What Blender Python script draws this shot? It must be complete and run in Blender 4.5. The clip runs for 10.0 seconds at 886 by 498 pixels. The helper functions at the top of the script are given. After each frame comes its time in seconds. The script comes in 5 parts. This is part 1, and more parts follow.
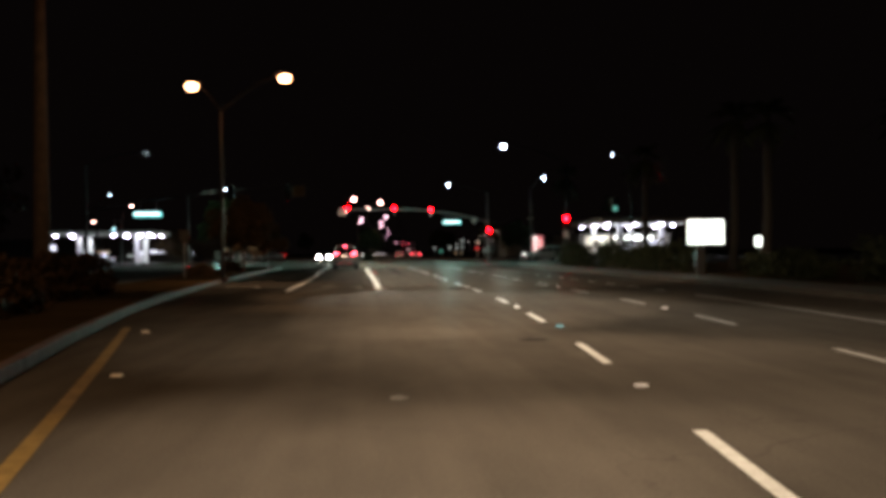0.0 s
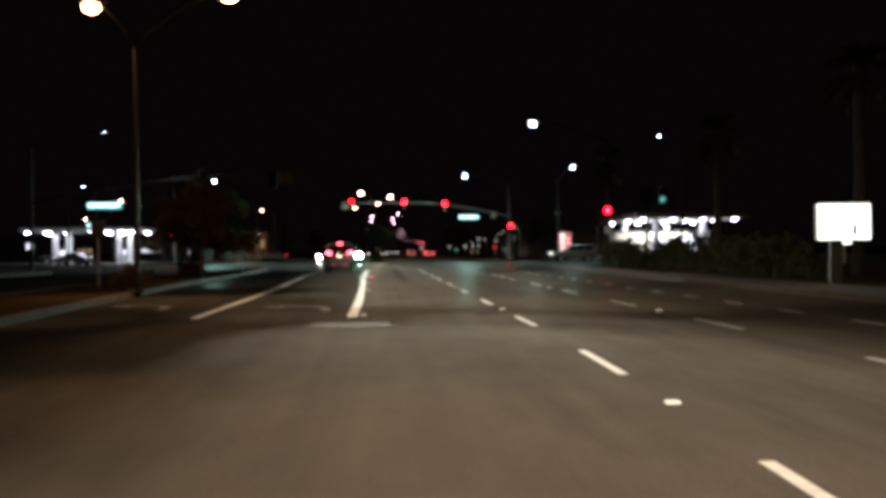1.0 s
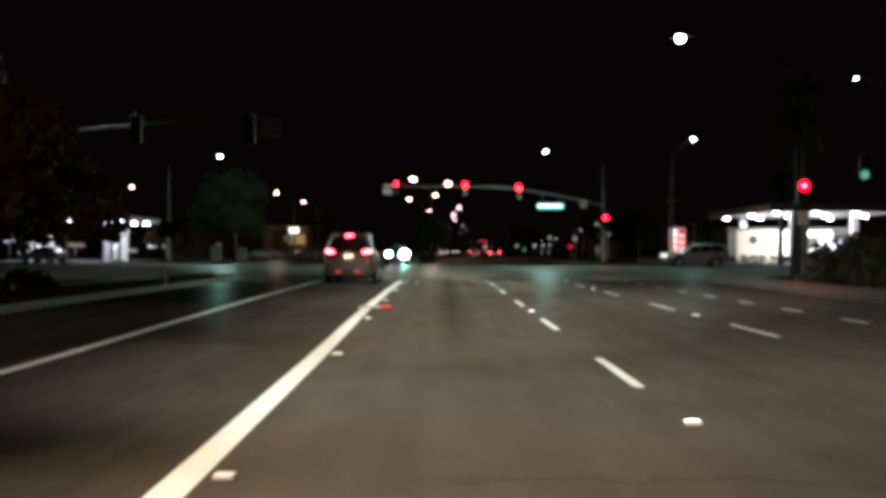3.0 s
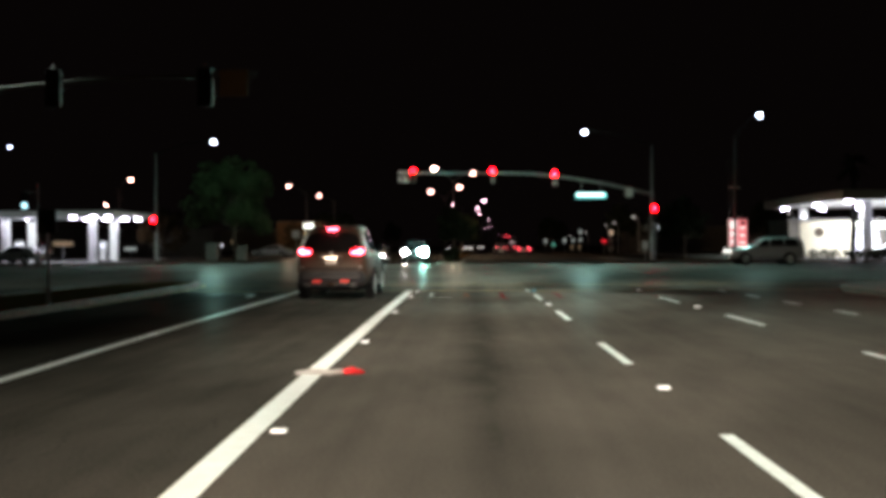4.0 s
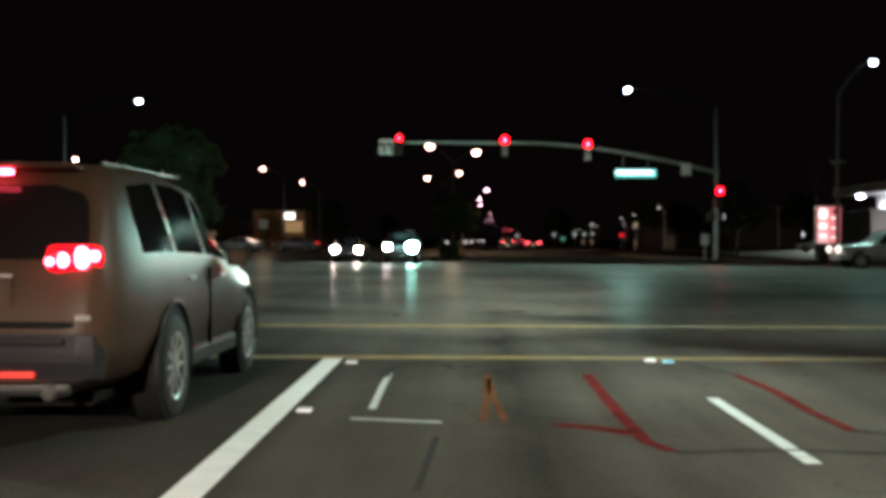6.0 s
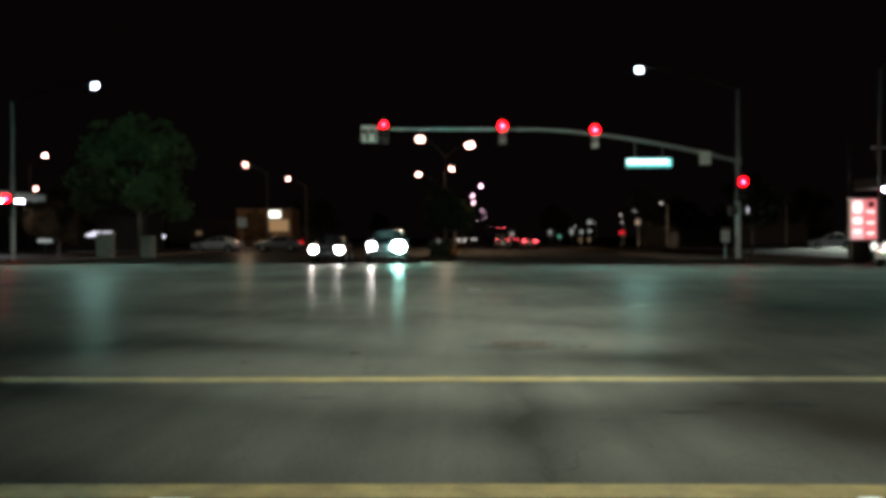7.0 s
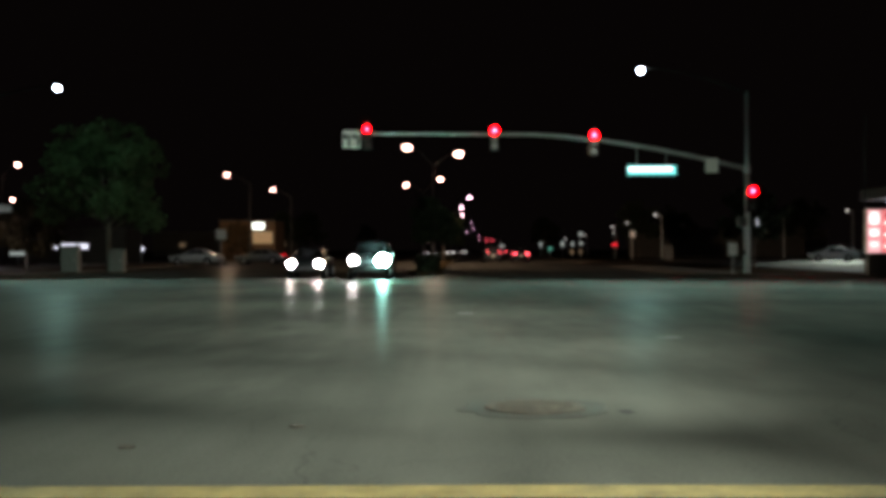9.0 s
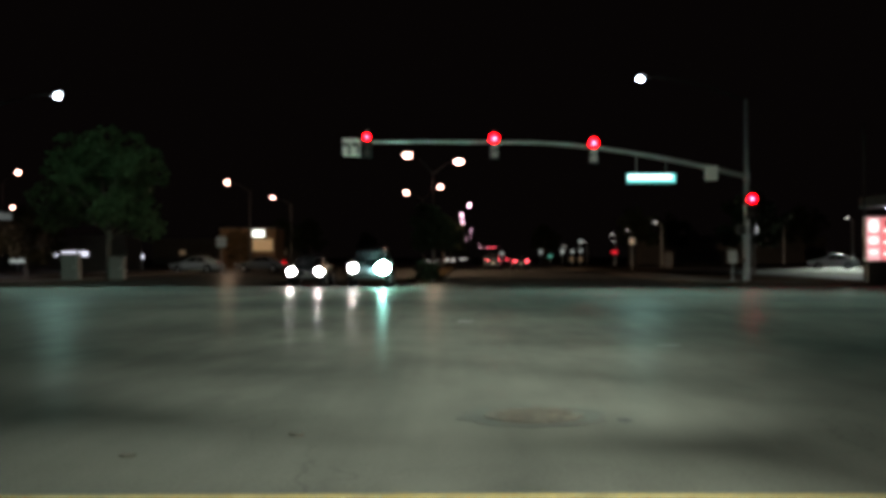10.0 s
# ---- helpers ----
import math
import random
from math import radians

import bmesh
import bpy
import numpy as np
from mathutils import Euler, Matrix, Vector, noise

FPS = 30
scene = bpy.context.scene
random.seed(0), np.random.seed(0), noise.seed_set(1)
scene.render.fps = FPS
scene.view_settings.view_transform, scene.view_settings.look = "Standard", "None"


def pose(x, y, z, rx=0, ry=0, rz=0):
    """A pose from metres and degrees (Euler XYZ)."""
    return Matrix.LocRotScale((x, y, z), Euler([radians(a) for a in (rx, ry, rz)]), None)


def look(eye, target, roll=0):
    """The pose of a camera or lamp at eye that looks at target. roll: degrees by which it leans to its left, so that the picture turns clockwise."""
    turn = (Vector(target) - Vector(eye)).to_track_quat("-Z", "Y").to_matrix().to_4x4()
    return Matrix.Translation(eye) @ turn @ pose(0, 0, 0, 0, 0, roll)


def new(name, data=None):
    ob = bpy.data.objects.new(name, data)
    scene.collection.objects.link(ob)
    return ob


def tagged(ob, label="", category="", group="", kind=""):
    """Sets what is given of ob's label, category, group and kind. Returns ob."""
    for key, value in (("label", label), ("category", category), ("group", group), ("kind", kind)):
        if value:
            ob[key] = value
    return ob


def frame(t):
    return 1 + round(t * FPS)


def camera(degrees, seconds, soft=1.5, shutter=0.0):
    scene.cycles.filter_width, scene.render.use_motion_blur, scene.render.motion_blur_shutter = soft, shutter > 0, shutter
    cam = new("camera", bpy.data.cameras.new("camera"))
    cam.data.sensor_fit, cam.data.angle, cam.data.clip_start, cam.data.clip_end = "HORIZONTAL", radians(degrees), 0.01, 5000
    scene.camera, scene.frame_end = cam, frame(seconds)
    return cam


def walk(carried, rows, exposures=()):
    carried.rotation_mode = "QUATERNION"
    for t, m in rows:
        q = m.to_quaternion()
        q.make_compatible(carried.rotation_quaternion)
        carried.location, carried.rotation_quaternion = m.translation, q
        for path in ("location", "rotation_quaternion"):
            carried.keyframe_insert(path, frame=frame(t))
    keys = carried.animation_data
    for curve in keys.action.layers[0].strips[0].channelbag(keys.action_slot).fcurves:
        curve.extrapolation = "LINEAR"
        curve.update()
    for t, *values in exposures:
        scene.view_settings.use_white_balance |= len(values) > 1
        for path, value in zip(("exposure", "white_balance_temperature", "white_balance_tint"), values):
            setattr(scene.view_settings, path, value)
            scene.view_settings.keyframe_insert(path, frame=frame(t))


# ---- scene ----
cam = camera(42.6, 10.0, soft=4.7)
PATH = [
    (0, (0.383, -0.145, 1.23), (0.518, 1.85, 1.235), -0.6),
    (0.5, (0.903, 7.487, 1.25), (1.027, 9.483, 1.253), -1.1),
    (1, (1.345, 15.583, 1.24), (1.454, 17.58, 1.243), -0.6),
    (1.5, (1.737, 23.684, 1.212), (1.824, 25.682, 1.218), -0.7),
    (2, (1.961, 31.549, 1.191), (2.021, 33.548, 1.197), -0.6),
    (2.5, (2.087, 39.089, 1.18), (2.116, 41.089, 1.186), -0.4),
    (2.7, (2.098, 41.862, 1.19), (2.116, 43.862, 1.195), -0.1),
    (4, (2.09, 58.136, 1.306), (2.047, 60.136, 1.3), -0.3),
    (4.5, (2.018, 64.093, 1.324), (1.976, 66.093, 1.319), -0.2),
    (5, (1.974, 69.724, 1.342), (1.93, 71.723, 1.333), -0.3),
    (5.5, (1.883, 74.827, 1.325), (1.841, 76.826, 1.308), -0.0),
    (5.7, (1.861, 76.396, 1.308), (1.819, 78.395, 1.291), 0.1),
    (7, (1.835, 85.278, 1.275), (1.806, 87.278, 1.255), -0.2),
    (7.5, (1.781, 87.577, 1.297), (1.764, 89.576, 1.277), -0.3),
    (8, (1.869, 88.632, 1.35), (1.853, 90.631, 1.329), -0.2),
    (8.5, (1.838, 89.161, 1.335), (1.827, 91.161, 1.318), -0.2),
    (9, (1.826, 89.23, 1.331), (1.817, 91.23, 1.332), -0.2),
    (9.5, (1.827, 89.215, 1.335), (1.818, 91.215, 1.344), -0.2),
    (10, (1.834, 89.174, 1.346), (1.825, 91.174, 1.36), -0.2),
]
walk(cam, [(t, look(eye, target, roll)) for t, eye, target, roll in PATH])

# ================= world, large lights =================
world = bpy.data.worlds.new("night_sky")
scene.world = world
world.use_nodes = True
sky = world.node_tree.nodes["Background"]
sky.inputs[0].default_value = (0.85, 0.58, 0.55, 1)
sky.inputs[1].default_value = 0.0022

SODIUM = (1.0, 0.69, 0.44)
DEEP_SODIUM = (1.0, 0.55, 0.27)
# sodium paled by the white headlamp light it stands in for
SODIUM_HEADLAMP_MIX = (1.0, 0.84, 0.65)
WHITE = (0.87, 1.0, 0.82)
TEAL = (0.52, 1.0, 0.86)
LEVEL = 2.4                        # all street lamps together


def throw_light(x, y, z, aims, colour, cone=110):
    """Spots at a street lantern, the narrow ones standing in for the driven car's headlamps: aims (x, y, power[,
    cone]).
    """
    for ax, ay, power, *own in aims:
        d = bpy.data.lights.new("street_and_headlamp_spot", "SPOT")
        d.energy, d.color, d.spot_size, d.spot_blend, d.shadow_soft_size = LEVEL * power, colour, radians(own[0] if own else cone), 1.0, 0.18
        new("street_and_headlamp_spot", d).matrix_world = look((x, y, z), (ax, ay, 0))


def beam(x, y, z, tx, ty, tz, colour, power):
    """A headlamp's beam."""
    d = bpy.data.lights.new("headlamp_beam", "SPOT")
    d.energy, d.color, d.spot_size, d.spot_blend, d.shadow_soft_size = power, colour, radians(50), 1.0, 0.09
    new("headlamp_beam", d).matrix_world = look((x, y, z), (tx, ty, tz))


def panel_light(x, y, z, sx, sy, colour, power):
    """The rows of lamps under a filling station's roof."""
    d = bpy.data.lights.new("canopy_light", "AREA")
    d.shape, d.size, d.size_y, d.energy, d.color = "RECTANGLE", sx, sy, power, colour
    ob = new("canopy_light", d)
    ob.matrix_world = pose(x, y, z)
    return ob


# ================= materials =================
def material(name, colour, rough=0.6, metal=0.0, var=0.25, scale=6.0, bump=0.0, fine=60.0, specular=0.5, per_piece=0.0):
    m = bpy.data.materials.new(name)
    m.use_nodes = True
    nt = m.node_tree
    b = nt.nodes["Principled BSDF"]
    b.inputs["Roughness"].default_value, b.inputs["Metallic"].default_value = rough, metal
    b.inputs["Specular IOR Level"].default_value = specular
    if var <= 0 and not per_piece:
        b.inputs["Base Color"].default_value = (*colour, 1)
        return m
    co = nt.nodes.new("ShaderNodeTexCoord")
    n1, n2 = nt.nodes.new("ShaderNodeTexNoise"), nt.nodes.new("ShaderNodeTexNoise")
    n1.inputs["Scale"].default_value, n2.inputs["Scale"].default_value = scale, fine
    n1.inputs["Detail"].default_value, n2.inputs["Detail"].default_value = 5, 3
    for n in (n1, n2):
        nt.links.new(co.outputs["Object"], n.inputs["Vector"])
    mx = nt.nodes.new("ShaderNodeMath")
    mx.operation = "MULTIPLY_ADD"
    mx.inputs[1].default_value, mx.inputs[2].default_value = 0.45, 0.0
    nt.links.new(n2.outputs["Fac"], mx.inputs[0])
    ad = nt.nodes.new("ShaderNodeMath")
    ad.operation = "MULTIPLY_ADD"
    ad.inputs[1].default_value = 0.75
    nt.links.new(n1.outputs["Fac"], ad.inputs[0])
    nt.links.new(mx.outputs[0], ad.inputs[2])
    last = ad.outputs[0]
    if per_piece:
        gi = nt.nodes.new("ShaderNodeNewGeometry")
        pp = nt.nodes.new("ShaderNodeMath")
        pp.operation = "MULTIPLY_ADD"
        pp.inputs[1].default_value = per_piece
        nt.links.new(gi.outputs["Random Per Island"], pp.inputs[0])
        nt.links.new(last, pp.inputs[2])
        last = pp.outputs[0]
    r = nt.nodes.new("ShaderNodeValToRGB")
    r.color_ramp.elements[0].position, r.color_ramp.elements[1].position = 0.35, 0.85
    r.color_ramp.elements[0].color = (*[c * (1 - var) for c in colour], 1)
    r.color_ramp.elements[1].color = (*[min(1, c * (1 + var)) for c in colour], 1)
    nt.links.new(last, r.inputs[0])
    nt.links.new(r.outputs[0], b.inputs["Base Color"])
    if bump:
        bp = nt.nodes.new("ShaderNodeBump")
        bp.inputs["Strength"].default_value, bp.inputs["Distance"].default_value = bump, 0.01
        nt.links.new(n2.outputs["Fac"], bp.inputs["Height"])
        nt.links.new(bp.outputs[0], b.inputs["Normal"])
    return m


def glow(name, colour, strength):
    m = bpy.data.materials.new(name)
    m.use_nodes = True
    b = m.node_tree.nodes["Principled BSDF"]
    b.inputs["Base Color"].default_value = (*[0.6 * c for c in colour], 1)
    b.inputs["Emission Color"].default_value = (*colour, 1)
    b.inputs["Emission Strength"].default_value = strength
    return m


def asphalt_material():
    """Old asphalt: mottled, polished and oil-stained along the wheel tracks, with fine cracks and stone grain."""
    m = bpy.data.materials.new("asphalt")
    m.use_nodes = True
    nt = m.node_tree
    b = nt.nodes["Principled BSDF"]
    co = nt.nodes.new("ShaderNodeTexCoord")

    def noise_node(scale, detail=4, squash=None):
        n = nt.nodes.new("ShaderNodeTexNoise")
        n.inputs["Scale"].default_value, n.inputs["Detail"].default_value = scale, detail
        if squash:
            mp = nt.nodes.new("ShaderNodeMapping")
            mp.inputs["Scale"].default_value = squash
            nt.links.new(co.outputs["Object"], mp.inputs[0])
            nt.links.new(mp.outputs[0], n.inputs["Vector"])
        else:
            nt.links.new(co.outputs["Object"], n.inputs["Vector"])
        return n

    def mth(op, a, c, e=None):
        n = nt.nodes.new("ShaderNodeMath")
        n.operation = op
        for k, v in enumerate((a, c, e)):
            if v is None:
                continue
            if isinstance(v, (int, float)):
                n.inputs[k].default_value = v
            else:
                nt.links.new(v, n.inputs[k])
        return n.outputs[0]

    big = noise_node(0.16, 5)
    track = noise_node(0.6, 4, (1.5, 0.03, 1))
    streak = noise_node(1.0, 3, (4.2, 0.05, 1))
    grain = noise_node(38, 4)
    grime = noise_node(2.1, 6, (1.0, 0.3, 1))
    stones = noise_node(160, 2)
    cr = nt.nodes.new("ShaderNodeTexVoronoi")
    cr.feature = "DISTANCE_TO_EDGE"
    cr.inputs["Scale"].default_value = 0.33
    wob = nt.nodes.new("ShaderNodeVectorMath")
    wob.operation = "MULTIPLY_ADD"
    wn = noise_node(0.9, 4)
    nt.links.new(wn.outputs["Color"], wob.inputs[0])
    wob.inputs[1].default_value = (1.6, 1.6, 0)
    nt.links.new(co.outputs["Object"], wob.inputs[2])
    nt.links.new(wob.outputs[0], cr.inputs["Vector"])
    crack = mth("LESS_THAN", cr.outputs["Distance"], 0.0035)
    patch = mth("GREATER_THAN", big.outputs["Fac"], 0.52)
    crack = mth("MULTIPLY", crack, patch)
    xyz = nt.nodes.new("ShaderNodeSeparateXYZ")
    nt.links.new(co.outputs["Object"], xyz.inputs[0])

    def ramp_up(axis, scale, shift):
        return mth("MINIMUM", mth("MAXIMUM", mth("MULTIPLY_ADD", xyz.outputs[axis], scale, shift), 0.0), 1.0)

    # the junction is polished more than the approach, and driven across in all directions
    worn = ramp_up("Y", 0.2, -18.4)
    v = mth("MULTIPLY_ADD", mth("ADD", big.outputs["Fac"], -0.5), 0.2, 0.635)
    along_road = mth("ADD", mth("MULTIPLY", mth("ADD", track.outputs["Fac"], -0.5), 0.26), mth("MULTIPLY", mth("ADD", streak.outputs["Fac"], -0.5), 0.12))
    v = mth("ADD", v, mth("MULTIPLY", along_road, mth("MULTIPLY_ADD", worn, -0.45, 1.0)))
    v = mth("MULTIPLY_ADD", mth("ADD", grain.outputs["Fac"], -0.5), 0.3, v)
    v = mth("MULTIPLY_ADD", mth("ADD", grime.outputs["Fac"], -0.5), 0.22, v)
    v = mth("MULTIPLY_ADD", crack, -0.06, v)
    # oil darkening along the middle of the lane before the crosswalk and some way into the junction
    wander = mth("MULTIPLY_ADD", wn.outputs["Fac"], 0.5, -0.25)
    off = mth("ABSOLUTE", mth("ADD", mth("ADD", xyz.outputs["X"], -2.3), wander), 0.0)
    lane = mth("MAXIMUM", mth("MULTIPLY_ADD", off, -1.9, 1.0), 0.0)
    ends = mth("MULTIPLY", ramp_up("Y", 0.07, -3.9), ramp_up("Y", -0.12, 12.2))
    v = mth("MULTIPLY_ADD", mth("MULTIPLY", mth("MULTIPLY", lane, ends), mth("MULTIPLY_ADD", grime.outputs["Fac"], 1.4, -0.15)), -0.4, v)
    # the turn lanes are darker: older surface, plus headlamp falloff put into the colour
    turn_dark = mth("MULTIPLY", mth("MULTIPLY", ramp_up("X", -5.0, 3.4), ramp_up("Y", 0.3, -11.0)), ramp_up("Y", -0.5, 46.0))
    v = mth("MULTIPLY_ADD", turn_dark, -0.15, v)
    # tyre sweeps through the junction
    sweep = noise_node(0.5, 4, (0.5, 0.32, 1))
    v = mth("ADD", v, mth("MULTIPLY", mth("MULTIPLY", mth("ADD", sweep.outputs["Fac"], -0.5), 0.42), worn))
    ramp = nt.nodes.new("ShaderNodeValToRGB")
    ramp.color_ramp.elements[0].position, ramp.color_ramp.elements[1].position = 0.42, 0.86
    ramp.color_ramp.elements[0].color = (0.032, 0.032, 0.03, 1)
    ramp.color_ramp.elements[1].color = (0.112, 0.108, 0.098, 1)
    nt.links.new(v, ramp.inputs[0])
    nt.links.new(ramp.outputs[0], b.inputs["Base Color"])
    b.inputs["Roughness"].default_value, b.inputs["Specular IOR Level"].default_value = 0.9, 0.0
    polish = nt.nodes.new("ShaderNodeBsdfGlossy")
    polish.inputs["Color"].default_value = (0.9, 0.9, 0.9, 1)
    nt.links.new(mth("MULTIPLY_ADD", grain.outputs["Fac"], 0.14, 0.2), polish.inputs["Roughness"])
    blend = nt.nodes.new("ShaderNodeMixShader")
    graze = nt.nodes.new("ShaderNodeLayerWeight")
    graze.inputs["Blend"].default_value = 0.5
    sheen = mth("MULTIPLY_ADD", track.outputs["Fac"], 0.03, 0.003)
    sheen = mth("MULTIPLY", sheen, mth("MULTIPLY_ADD", worn, 0.6, 1.0))
    nt.links.new(mth("MULTIPLY", sheen, mth("POWER", graze.outputs["Facing"], mth("MULTIPLY_ADD", worn, -8.0, 44.0))), blend.inputs[0])
    nt.links.new(b.outputs[0], blend.inputs[1])
    nt.links.new(polish.outputs[0], blend.inputs[2])
    nt.links.new(blend.outputs[0], nt.nodes["Material Output"].inputs[0])
    bp = nt.nodes.new("ShaderNodeBump")
    bp.inputs["Strength"].default_value, bp.inputs["Distance"].default_value = 0.25, 0.006
    nt.links.new(stones.outputs["Fac"], bp.inputs["Height"])
    nt.links.new(bp.outputs[0], b.inputs["Normal"])
    return m


ASPHALT = asphalt_material()
EARTH = material("dry_earth", (0.05, 0.038, 0.026), 0.95, var=0.5, scale=0.4, fine=9, bump=0.5, specular=0.0)
LOT = material("car_park_asphalt", (0.07, 0.07, 0.068), 0.8, var=0.35, scale=0.5, fine=30, bump=0.3)
CONCRETE = material("concrete", (0.062, 0.052, 0.041), 0.85, var=0.3, scale=1.2, fine=40, bump=0.25, specular=0.1)
# the reddish lamp light on the median kerb is put into this brown
TINTED_KERB = material("worn_lamp_tinted_kerb", (0.085, 0.05, 0.036), 0.8, var=0.35, scale=2.5, fine=30, bump=0.2, specular=0.1)
WHITE_LINE = material("white_road_paint", (0.68, 0.76, 0.79), 0.6, var=0.15, scale=5, fine=70, bump=0.2)
DASH_LINE = material("scuffed_white_road_paint", (0.48, 0.53, 0.55), 0.65, var=0.3, scale=7, fine=60, bump=0.2)
WORN_LINE = material("worn_white_road_paint", (0.34, 0.375, 0.385), 0.7, var=0.4, scale=7, fine=60, bump=0.2)
FAINT_LINE = material("rubbed_white_road_paint", (0.1, 0.1, 0.096), 0.75, var=0.5, scale=6, fine=50, bump=0.2)
YELLOW_LINE = material("yellow_road_paint", (0.19, 0.135, 0.045), 0.75, var=0.5, scale=4, fine=60, bump=0.2, specular=0.1)
RUBBED = material("nearly_gone_road_paint", (0.082, 0.08, 0.076), 0.85, var=0.35, scale=8, fine=50, specular=0.05)
FAINT_RED = material("faded_red_survey_paint", (0.105, 0.02, 0.021), 0.8, var=0.5, scale=5, fine=40, specular=0.0)
FAINT_ORANGE = material("faded_orange_survey_paint", (0.115, 0.052, 0.03), 0.8, var=0.5, scale=5, fine=40, specular=0.0)
RED_SHARD = material("bright_red_plastic", (0.42, 0.012, 0.016), 0.4, var=0.2, scale=20)
SEAL = material("black_crack_sealant", (0.03, 0.03, 0.029), 0.9, var=0.3, scale=5, fine=30, specular=0.03)
PATCH = material("newer_asphalt_patch", (0.037, 0.035, 0.031), 0.9, var=0.35, scale=3, fine=60, bump=0.3, specular=0.1)
WORN_IRON = material("worn_grey_iron", (0.03, 0.029, 0.027), 0.8, var=0.4, scale=9, fine=50, bump=0.4, specular=0.1)
IRON = material("rusty_cast_iron", (0.052, 0.043, 0.036), 0.85, 0.0, var=0.6, scale=9, fine=50, bump=0.4, specular=0.05)
STEEL = material("galvanised_steel", (0.4, 0.41, 0.41), 0.6, 0.2, var=0.2, scale=3, fine=40)
# these darker steels also carry the shade of poles and arms left unlit
DULL_STEEL = material("dull_and_shaded_steel", (0.075, 0.078, 0.078), 0.7, 0.1, var=0.25, scale=3, fine=40)
DARK_STEEL = material("dark_and_shaded_steel", (0.022, 0.022, 0.02), 0.5, 0.3, var=0.3, scale=4, fine=40)
BLACK = material("black_plastic", (0.008, 0.008, 0.009), 0.7, var=0.2, scale=8, specular=0.15)
BACKING = material("brown_sign_back", (0.15, 0.088, 0.034), 0.6, var=0.2, scale=5)
RUBBER = material("tyre_rubber", (0.018, 0.018, 0.018), 0.8, var=0.25, scale=20)
CHROME = material("alloy", (0.72, 0.72, 0.73), 0.3, 0.55, var=0.1, scale=8)
TINTED = material("tinted_car_glass", (0.012, 0.011, 0.012), 0.035, var=0.0, specular=0.08)
BEIGE_PAINT = material("metallic_bronze_car_paint", (0.068, 0.042, 0.03), 0.42, 0.0, var=0.1, scale=2, fine=400, specular=0.15)
CLAD = material("grey_bumper_cladding", (0.022, 0.022, 0.027), 0.3, var=0.15, scale=12, specular=0.3)
WHITE_PAINT = material("white_car_paint", (0.62, 0.63, 0.62), 0.25, var=0.05, scale=2)
SILVER_PAINT = material("silver_car_paint", (0.4, 0.41, 0.42), 0.25, 0.5, var=0.06, scale=2)
DARK_PAINT = material("dark_car_paint", (0.03, 0.032, 0.036), 0.22, var=0.1, scale=2)
RED_GLASS = material("dull_red_lens", (0.3, 0.012, 0.012), 0.2, var=0.0)
PLATE = material("licence_plate", (0.75, 0.72, 0.6), 0.5, var=0.05, scale=20)
INK = material("dark_print", (0.02, 0.02, 0.022), 0.6, var=0.1, scale=20)
CREAM = material("cream_wall_panel", (0.72, 0.66, 0.5), 0.6, var=0.12, scale=1.0, fine=40)
STUCCO = material("tan_stucco", (0.085, 0.077, 0.066), 0.9, var=0.2, scale=1.0, fine=50, bump=0.3)
ORANGE_STUCCO = material("ochre_stucco", (0.16, 0.095, 0.05), 0.9, var=0.2, scale=1.0, fine=50, bump=0.3)
ROOFING = material("flat_roof_felt", (0.09, 0.085, 0.08), 0.9, var=0.3, scale=1.0)
WHITE_METAL = material("white_enamel_panel", (0.75, 0.76, 0.75), 0.4, var=0.08, scale=2)
BROWN_METAL = material("brown_fascia_metal", (0.26, 0.21, 0.16), 0.5, var=0.15, scale=1.5)
BARK = material("bark", (0.09, 0.068, 0.05), 0.9, var=0.5, scale=5, fine=30, bump=0.8)
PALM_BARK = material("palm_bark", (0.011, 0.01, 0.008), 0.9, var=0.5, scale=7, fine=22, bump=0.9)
LEAF = material("green_leaves", (0.04, 0.058, 0.025), 0.6, var=0.5, scale=1.2, fine=12, specular=0.08, per_piece=0.25)
DRY_LEAF = material("olive_leaves", (0.045, 0.03, 0.014), 0.65, var=0.5, scale=1.2, fine=12, specular=0.08, per_piece=0.25)
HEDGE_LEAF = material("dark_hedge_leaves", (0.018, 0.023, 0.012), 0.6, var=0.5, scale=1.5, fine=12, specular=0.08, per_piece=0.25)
GRASS = material("dry_grass", (0.04, 0.028, 0.015), 0.9, var=0.5, scale=0.8, fine=14, bump=0.6, per_piece=0.2, specular=0.0)
SIGN_WHITE = material("white_sign_sheet", (0.78, 0.78, 0.74), 0.5, var=0.05, scale=4)
SIGN_GREY = material("sign_back_aluminium", (0.4, 0.4, 0.4), 0.5, 0.4, var=0.1, scale=5)
CABINET = material("pale_grey_cabinet_paint", (0.12, 0.12, 0.11), 0.5, var=0.12, scale=3)
CERAMIC = material("ceramic_marker", (0.7, 0.76, 0.85), 0.3, var=0.1, scale=20)
BLUE_MARK = material("blue_marker_plastic", (0.15, 0.5, 0.75), 0.25, var=0.1, scale=20)

LAMP_WHITE = glow("lit_white_luminaire", (0.7, 0.88, 1.0), 36)
LAMP_SODIUM = glow("lit_sodium_luminaire", (1.0, 0.42, 0.2), 22)
LAMP_FAR = glow("lit_far_luminaire", (1.0, 0.5, 0.4), 24)
LAMP_FLAT = glow("lit_flat_luminaire", (0.78, 0.93, 1.0), 90)
LAMP_PINK = glow("lit_far_pink_luminaire", (1.0, 0.56, 0.7), 20)
LAMP_DIM = glow("dim_car_park_lamp", (1.0, 0.93, 0.85), 1.6)
